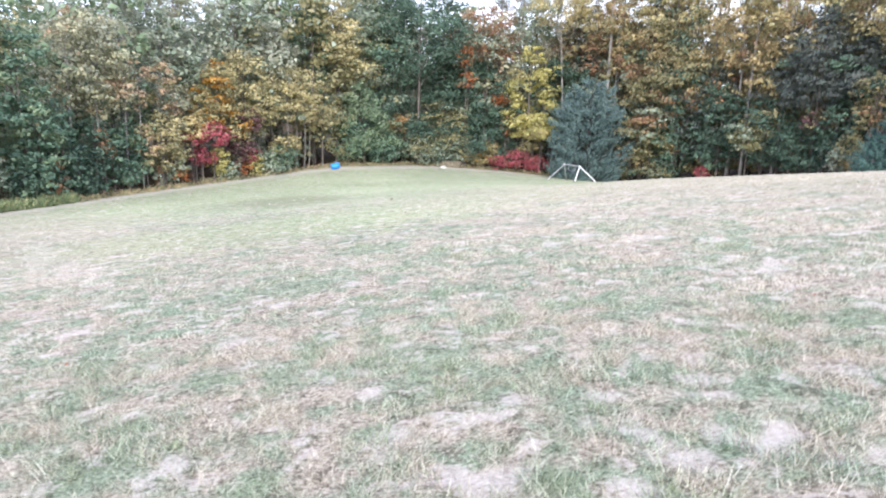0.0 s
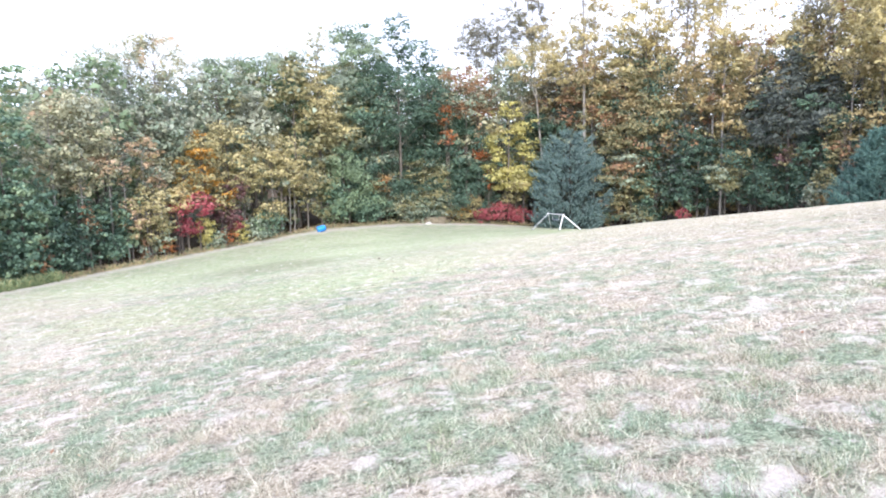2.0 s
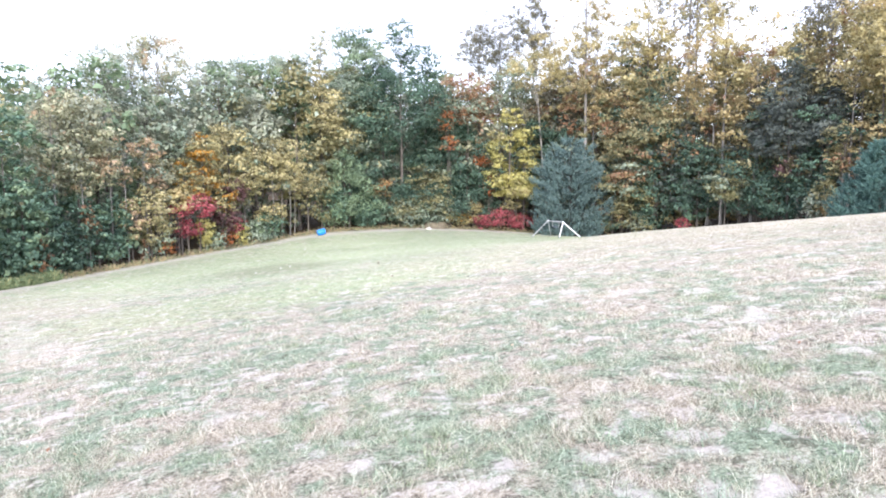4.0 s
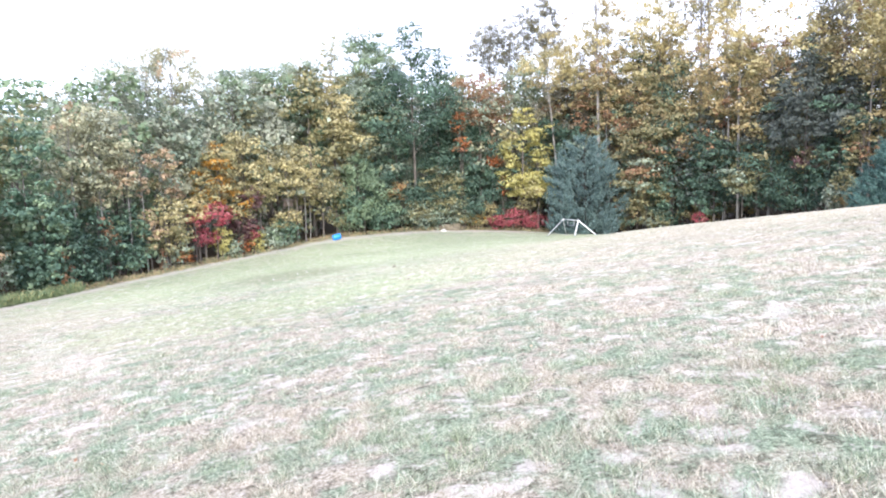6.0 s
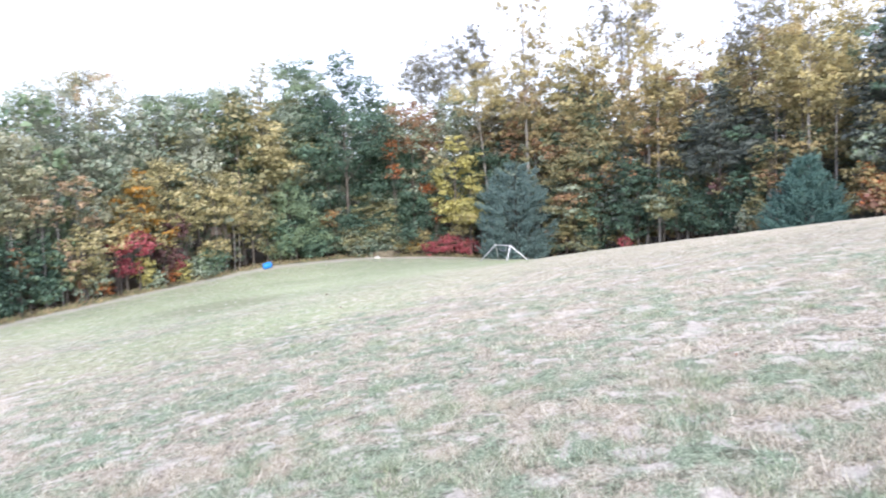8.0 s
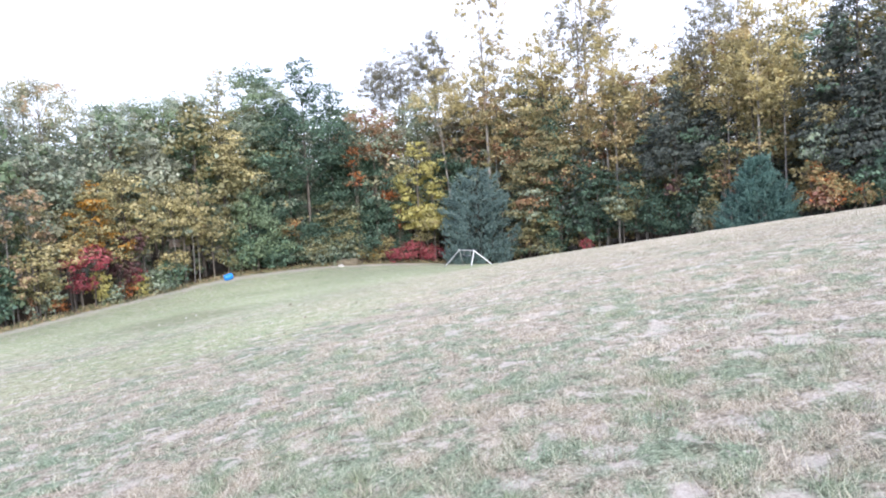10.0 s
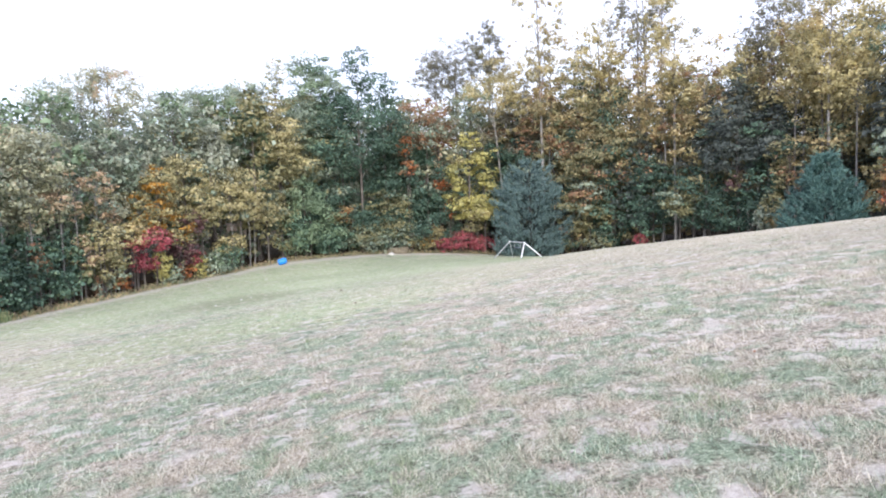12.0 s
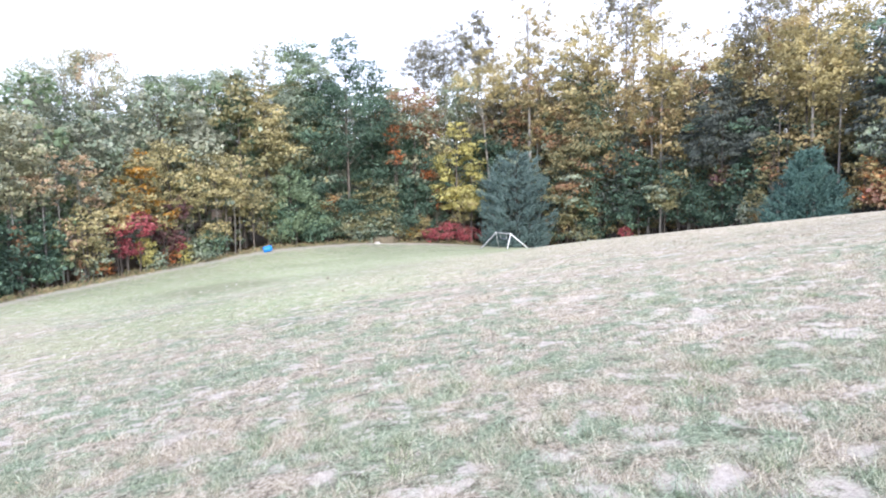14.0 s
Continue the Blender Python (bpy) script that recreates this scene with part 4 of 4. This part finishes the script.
tree("tall", "gold", 32.5, 53.8, 18.6, 4.7, 0.53)
tree("tall", "gold", 34.0, 53.3, 12.8, 3.4, 0.73)
tree("broad", "gold", 31.6, 56.0, 16.0, 3.7, 0.69)
tree("layer", "goldgreen", 32.5, 54.4, 9.2, 3.6, 0.72)
tree("layer", "goldgreen", 29.6, 54.2, 8.3, 2.8, 0.53)
tree("low", "olive", 28.4, 53.9, 4.2, 2.0, 0.34)
tree("low", "pale", 27.8, 54.1, 3.2, 1.7, 0.44)
tree("bush", "autumn", 28.8, 52.9, 2.3, 1.3, 0.59)
tree("pine2", "teal", 31.9, 48.3, 5.3, 4.8, 0.19)
tree("layer", "autumn", 35.7, 49.4, 4.9, 3.5, 0.38)
tree("low", "autumn", 37.1, 47.6, 3.6, 2.4, 0.39)
tree("low", "rust", 36.5, 47.5, 2.8, 1.8, 0.48)
tree("low", "deep", 39.4, 47.8, 3.8, 2.2, 0.44)
tree("bush", "autumn", 39.1, 46.8, 2.6, 1.7, 0.53)
tree("low", "olive", 35.0, 48.4, 2.7, 1.5, 0.54)
tree("tall", "gold", 37.1, 51.0, 9.1, 2.9, 0.81)
tree("layer", "mid", 36.5, 50.5, 7.5, 3.5, 0.62)
tree("spruce", "hemlock", 37.5, 51.3, 15.3, 3.5, 0.41)
tree("spruce", "hemlock", 40.3, 49.6, 12.6, 3.7, 0.32)
tree("hemlock", "hemlock", 39.1, 49.1, 9.8, 3.5, 0.34)
tree("tall", "olive", 40.2, 53.2, 15.7, 2.8, 0.71)
tree("full", "dark", 40.8, 47.9, 5.0, 3.3, 0.38)
tree("full", "dusk", 7.7, 76.1, 18.4, 6.5, 0.45)
tree("full", "goldgreen", 6.4, 75.8, 16.4, 5.2, 0.46)
tree("full", "dusk", 11.1, 74.4, 16.4, 5.0, 0.46)
tree("full", "dark", 8.1, 73.5, 13.3, 6.9, 0.28)
tree("layer", "russet", 9.0, 72.5, 15.4, 3.7, 0.70)
tree("lace", "gold", 8.6, 73.7, 20.9, 4.4, 0.64)
tree("broad", "russet", 7.5, 78.3, 17.9, 6.7, 0.57)
tree("full", "dusk", 9.2, 79.4, 19.6, 6.0, 0.51)

# deeper rows of the wood, from a few patterns each
rng_wood = random.Random(5)
LEFT = [("broad", "mid"), ("full", "green"), ("broad", "pale"), ("full", "olive"), ("broad", "hay"), ("full", "pale")]
RIGHT = [("tall", "gold"), ("full", "goldgreen"), ("broad", "gold"), ("full", "mid"), ("broad", "goldgreen"), ("hemlock", "hemlock"), ("tall", "olive")]
patterns = {}


def deeper(kind, palette, az, r, height, width):
    key = (kind, palette)
    if key not in patterns:
        patterns[key] = plant(kind, palette, az, r, height, width, 500 + len(patterns), fill=0.55, coarse=1.45)
        patterns[key]["tall"] = height
        return
    first = patterns[key]
    size = height / first["tall"]
    copy_thing(first, Matrix.Translation(spot(az, r)) @ pose(0, 0, 0, 0, 0, rng_wood.uniform(0, 360)) @ Matrix.Diagonal((size, size, size, 1)))


for row, (back, step) in enumerate(((6, 3.0), (12, 3.2), (19, 3.4), (27, 3.4))):
    az = -52.0 + row
    while az < 52:
        kind, palette = rng_wood.choice(LEFT if az < 4 + rng_wood.uniform(-4, 4) else RIGHT)
        r = float(edge_of_wood(az)) + back + rng_wood.uniform(-2, 2)
        height = np.interp(az, (-50, -40, -30, -20, -10, 5, 15, 50), (11.0, 11.6, 14.2, 16.5, 18.0, 17.5, 19, 18)) * rng_wood.uniform(0.85, 1.05) * (1.12 if row == 3 else 1.0)
        deeper(kind, palette, az, r, height, height * 0.45)
        az += step * rng_wood.uniform(0.8, 1.2)



# ---- far wooded hill behind the wood ----
def far_hill():
    rng = np.random.default_rng(9)
    n = 36000
    az, t = rng.uniform(-62, 62, n), rng.uniform(0, 1, n)
    r = 130 + 110 * t
    a = np.radians(az)
    x, y = r * np.sin(a), r * np.cos(a)
    crest = np.interp(az, (-62, -48, -40, -33, -26, -15, 62), (24, 27, 28.5, 27, 22, 18, 16))
    lump = np.array([wobble(p, q, 0.07, 8.0) for p, q in zip(x, y)])
    z = -6 + (crest + 6) * (0.25 + 0.75 * t ** 0.8) + 3.0 * lump
    nrm = np.c_[-x / r * 0.6, -y / r * 0.6, np.full(n, 0.7)] + rng.normal(0, 0.5, (n, 3))
    nrm /= np.linalg.norm(nrm, axis=1, keepdims=True)
    side = np.cross(nrm, rng.normal(0, 1, (n, 3)))
    side /= np.linalg.norm(side, axis=1, keepdims=True)
    other = np.cross(nrm, side)
    k = rng.uniform(0.5, 1.05, n)[:, None]
    p = np.c_[x, y, z]
    v = np.stack([p - side * k, p + other * k * 0.6, p + side * k, p - other * k * 0.6], 1).reshape(-1, 3)
    ob = mesh_object("far_woods", v, np.arange(4 * n).reshape(-1, 4), [LEAF["dark"], LEAF["deep"]], None, (rng.uniform(0, 1, n) < 0.3).astype(int))
    tagged(ob, "far wooded hill behind the wood", "woods", kind="stuff")


far_hill()


# ---- weeds along the edge ----
def weeds():
    rng = np.random.default_rng(12)
    vs, mats = [], []
    n = 7200
    az = np.r_[rng.uniform(-52, -34, 5000), rng.uniform(-34, 8, 1500), rng.uniform(12, 44, 700)]
    tall = np.where(az < -34, rng.uniform(0.2, 0.68, n), rng.uniform(0.12, 0.45, n))
    r = edge_of_wood(az) + rng.uniform(-1.6, 0.8, n)
    x, y = r * np.sin(np.radians(az)), r * np.cos(np.radians(az))
    z = land(x, y)
    for k in range(7):
        t = rng.uniform(0.05, 1.0, n)
        px, py, pz = x + rng.normal(0, 0.16, n), y + rng.normal(0, 0.16, n), z + t * tall
        a, w = rng.uniform(0, 6.28, n), rng.uniform(0.008, 0.024, n)
        h = rng.uniform(0.05, 0.13, n)
        dx, dy = np.cos(a) * w, np.sin(a) * w
        lx, ly = rng.normal(0, 0.12, n), rng.normal(0, 0.12, n)
        v = np.stack([np.c_[px, py, pz - h], np.c_[px + dx, py + dy, pz], np.c_[px + lx, py + ly, pz + h], np.c_[px - dx, py - dy, pz]], 1)
        vs.append(v.reshape(-1, 3))
        dry = rng.choice(4, n, p=(0.25, 0.3, 0.1, 0.35))
        mats.append(np.where(az > -34, dry, np.where(t > 0.7, rng.choice(3, n, p=(0.6, 0.15, 0.25)), 0)))
    v = np.concatenate(vs)
    ob = mesh_object("weeds", v, np.arange(len(v)).reshape(-1, 4), [LEAF["weed"], LEAF["straw"], LEAF["green"], LEAF["tan"]], None, np.concatenate(mats))
    tagged(ob, "rank green and yellow weeds along the wood's edge", "weeds", kind="stuff")


weeds()


def fallen_leaves():
    rng = np.random.default_rng(21)
    n = 380
    r, a = np.sqrt(rng.uniform(3 ** 2, 50 ** 2, n)), np.radians(rng.uniform(-48, 44, n))
    x, y = r * np.sin(a), r * np.cos(a)
    z = land(x, y) + rng.uniform(0.04, 0.07, n)
    t, s = rng.uniform(0, 6.28, n), rng.uniform(0.014, 0.03, n)
    dx, dy = np.cos(t) * s, np.sin(t) * s
    v = np.stack([np.c_[x - dx, y - dy, z], np.c_[x + dy * 0.6, y - dx * 0.6, z + 0.012], np.c_[x + dx, y + dy, z + rng.uniform(0, 0.03, n)],
                  np.c_[x - dy * 0.6, y + dx * 0.6, z + 0.012]], 1).reshape(-1, 3)
    ob = mesh_object("fallen_leaves", v, np.arange(4 * n).reshape(-1, 4), [LEAF["tan"], LEAF["russet"]], None, (rng.uniform(0, 1, n) < 0.5).astype(int))
    tagged(ob, "scattered dry fallen leaves on the grass", "leaves", kind="stuff")


fallen_leaves()


# ---- things on the field ----
def bm_part(name, bm, mat, parent, label=""):
    me = bpy.data.meshes.new(name)
    bm.to_mesh(me)
    bm.free()
    me.materials.append(mat)
    for poly in me.polygons:
        poly.use_smooth = True
    ob = new(name, me)
    ob.parent = parent
    if label:
        ob["label"] = label
    return ob


def rod_between(a, b, rad, sides=12):
    a, b = Vector(a), Vector(b)
    bm = bmesh.new()
    bmesh.ops.create_cone(bm, cap_ends=True, segments=sides, radius1=rad, radius2=rad, depth=(b - a).length)
    turn = (b - a).to_track_quat("Z", "Y").to_matrix().to_4x4()
    bmesh.ops.transform(bm, matrix=Matrix.Translation((a + b) / 2) @ turn, verts=bm.verts)
    bmesh.ops.bevel(bm, geom=[e for e in bm.edges if len(e.link_faces) == 2 and abs(e.calc_face_angle(0)) > 1], offset=rad * 0.3, segments=1, affect="EDGES")
    return bm


PAINT = plain_material("white_painted_steel", (0.72, 0.73, 0.75), (0.84, 0.85, 0.86), 0.4, 14)
# grey of bar and chains; on the far legs it paints in shade
GREY_SHADED = plain_material("grey_and_shaded_paint", (0.36, 0.37, 0.39), (0.55, 0.56, 0.58), 0.6, 15)
RUBBER = plain_material("dark_blue_grey_plastic", (0.10, 0.12, 0.16), (0.18, 0.20, 0.25), 0.5)
BLUE = plain_material("blue_plastic", (0.008, 0.22, 0.72), (0.03, 0.30, 0.86), 0.4, 5)
BOARD = plain_material("weathered_white_board", (0.34, 0.33, 0.33), (0.72, 0.71, 0.70), 0.7, 6)
DARKWOOD = plain_material("dark_wet_wood", (0.05, 0.035, 0.025), (0.14, 0.09, 0.06), 0.85, 12)
STONE = plain_material("pale_stone", (0.45, 0.43, 0.40), (0.68, 0.66, 0.63), 0.85, 7)
EARTH = plain_material("dry_tan_earth", (0.10, 0.085, 0.06), (0.23, 0.195, 0.135), 0.95, 5)


def swing_set():
    """Low white A-frame: the bar runs away to the left, legs splayed at both ends, one seat on chains."""
    thing = new("swing_set")
    foot = spot(8.15, 58.6)
    thing.matrix_basis = Matrix.Translation(foot) @ pose(0, 0, 0, 0, 0, -8.0)
    high = 1.41
    b, a = Vector((0.06, -0.75, high)), Vector((-1.30, 0.95, high + 0.02))
    along = (b - a).normalized()

    def grounded(p):
        w = thing.matrix_basis @ Vector((p.x, p.y, 0))
        return Vector((p.x, p.y, float(land(w.x, w.y)) - foot.z - 0.03))
    bm_part("top_bar", rod_between(a, b, 0.042), GREY_SHADED, thing, "grey top bar")
    feet = ((b, ((-0.28, -2.1), (1.60, -0.9))), (a, ((-2.75, 0.2), (-1.05, 2.2))))
    for end, pair in feet:
        for fx, fy in pair:
            low = grounded(Vector((fx, fy, 0)))
            # far legs: white paint toned down to grey in place of shade
            leg = bm_part("leg", rod_between(end, low, 0.05 if end is b else 0.032), PAINT if end is b else GREY_SHADED, thing, "white painted leg" if end is b else "white leg toned grey as in shade")
            cap = bmesh.new()
            bmesh.ops.create_cone(cap, cap_ends=True, segments=12, radius1=0.07, radius2=0.055, depth=0.08)
            bmesh.ops.translate(cap, verts=cap.verts, vec=low + Vector((0, 0, 0.05)))
            bm_part("foot_cap", cap, RUBBER, leg)
        knob = bmesh.new()
        bmesh.ops.create_uvsphere(knob, u_segments=12, v_segments=8, radius=0.075)
        bmesh.ops.translate(knob, verts=knob.verts, vec=end)
        bm_part("bracket", knob, PAINT, thing)
    m1, m2 = a.lerp(b, 0.30), a.lerp(b, 0.72)
    drop = Vector((0, 0, -0.50))
    bm_part("chain", rod_between(m1, m1 + drop, 0.02, 8), GREY_SHADED, thing)
    bm_part("chain", rod_between(m2, m2 + drop, 0.02, 8), GREY_SHADED, thing)
    seat = bmesh.new()
    bmesh.ops.create_cube(seat, size=1.0)
    turn = along.to_track_quat("X", "Z").to_matrix().to_4x4()
    bmesh.ops.transform(seat, matrix=Matrix.Translation((m1 + m2) / 2 + drop) @ turn @ Matrix.Diagonal(((m2 - m1).length, 0.22, 0.07, 1)), verts=seat.verts)
    bmesh.ops.bevel(seat, geom=seat.edges[:], offset=0.02, segments=2, affect="EDGES")
    bm_part("seat", seat, RUBBER, thing, "dark plastic swing seat")
    tagged(thing, "low white metal swing set with splayed legs on the grass", "swing set")


def barrel():
    """Plastic drum lying on its side, ribbed, with a raised rim and two bungs."""
    thing = new("barrel")
    base = spot(-13.4, 63.0)
    thing.matrix_basis = Matrix.Translation(base + Vector((0, 0, 0.31))) @ pose(0, 0, 0, 0, 78, 30) @ Matrix.Diagonal((0.84, 0.84, 0.84, 1))
    prof = [(0.0, -0.47), (0.30, -0.47), (0.335, -0.45), (0.345, -0.40), (0.355, -0.17), (0.375, -0.15), (0.375, -0.12), (0.358, -0.10),
            (0.358, 0.10), (0.375, 0.12), (0.375, 0.15), (0.355, 0.17), (0.345, 0.40), (0.335, 0.45), (0.30, 0.47), (0.29, 0.44), (0.0, 0.44)]
    n = 28
    bm = bmesh.new()
    rings = [[bm.verts.new((max(rad, 0.001) * math.cos(2 * math.pi * s / n), max(rad, 0.001) * math.sin(2 * math.pi * s / n), z)) for s in range(n)] for rad, z in prof]
    for p, q in zip(rings, rings[1:]):
        for s in range(n):
            bm.faces.new((p[s], p[(s + 1) % n], q[(s + 1) % n], q[s]))
    bm_part("drum", bm, BLUE, thing)
    for x in (-0.19, 0.19):
        cap = bmesh.new()
        bmesh.ops.create_cone(cap, cap_ends=True, segments=14, radius1=0.04, radius2=0.035, depth=0.04)
        bmesh.ops.translate(cap, verts=cap.verts, vec=(x, 0, 0.455))
        bm_part("bung", cap, RUBBER, thing)
    tagged(thing, "bright blue plastic barrel lying by the wood's edge", "barrel")


def board(az, r, length, width, turn, tilt, lift):
    thing_bm = bmesh.new()
    bmesh.ops.create_cube(thing_bm, size=1.0)
    bmesh.ops.scale(thing_bm, vec=(length, width, 0.04), verts=thing_bm.verts)
    bmesh.ops.subdivide_edges(thing_bm, edges=[e for e in thing_bm.edges if e.calc_length() > 0.5], cuts=5)
    for v in thing_bm.verts:
        v.co.z += 0.03 * math.sin(v.co.x * 3 + az) + 0.01 * math.sin(v.co.y * 9)
    me = bpy.data.meshes.new("board")
    thing_bm.to_mesh(me)
    thing_bm.free()
    me.materials.append(BOARD)
    ob = new("board", me)
    ob.matrix_basis = Matrix.Translation(spot(az, r) + Vector((0, 0, lift))) @ pose(0, 0, 0, 0, tilt, turn)
    return tagged(ob, "weathered white board lying flat on the grass", "board", "boards on the grass")


def lump(name, place, size, mat, seed, label, category, squash=0.7):
    bm = bmesh.new()
    bmesh.ops.create_icosphere(bm, subdivisions=3, radius=1.0)
    for v in bm.verts:
        k = 1 + 0.35 * noise.fractal(v.co * 1.4 + Vector((seed, 0, 0)), 1.0, 2.0, 4)
        v.co = Vector((v.co.x * size[0] * k, v.co.y * size[1] * k, v.co.z * size[2] * k))
    me = bpy.data.meshes.new(name)
    bm.to_mesh(me)
    bm.free()
    me.materials.append(mat)
    for poly in me.polygons:
        poly.use_smooth = True
    ob = new(name, me)
    ob.matrix_basis = Matrix.Translation(place + Vector((0, 0, size[2] * squash * 0.5)))
    return tagged(ob, label, category)


swing_set()
barrel()
board(-42.9, 19.9, 0.95, 0.14, 24, 0, 0.07)
board(-44.2, 19.7, 1.1, 0.16, -6, 2, 0.08)
board(-43.6, 20.5, 1.1, 0.16, 12, -3, 0.09)
board(-46.2, 20.2, 1.5, 0.22, 8, -2, 0.09)
for k, (east, north, up, size) in enumerate(((0, 0, 0.13, (0.11, 0.09, 0.11)), (0.16, 0.05, 0.10, (0.09, 0.07, 0.07)), (-0.15, -0.06, 0.09, (0.12, 0.07, 0.05)), (0.40, 0.1, 0.08, (0.16, 0.06, 0.04)))):
    lump("log_chunk", spot(-43.8, 20.1) + Vector((east, north, up)), size, DARKWOOD, 2.0 + k, "dark brown wood chunk lying on white boards", "log")
lump("earth_mound", spot(-3.2, 69.0), (1.5, 0.9, 0.62), EARTH, 5.0, "mound of dry tan earth at the wood's edge", "mound", 0.3)
lump("rock", spot(-3.8, 67.4), (0.32, 0.22, 0.17), STONE, 7.0, "pale rock at the foot of an earth mound", "rock")
for k, (az, r) in enumerate(((-8.4, 27.3), (-7.2, 18.7))):
    lump("dirt_clod", spot(az, r), (0.05 - 0.03 * k, 0.04 - 0.02 * k, 0.04 - 0.02 * k), DARKWOOD, 11.0 + k, "small dark clod of earth on the grass", "clod", 0.6)
for az, r in ((-17.0, 33.2), (-16.2, 33.8), (-19.1, 31.5)):
    lump("pebble", spot(az, r), (0.045, 0.04, 0.032), STONE, az, "small pale pebble lying in the turf", "pebble", 0.6)
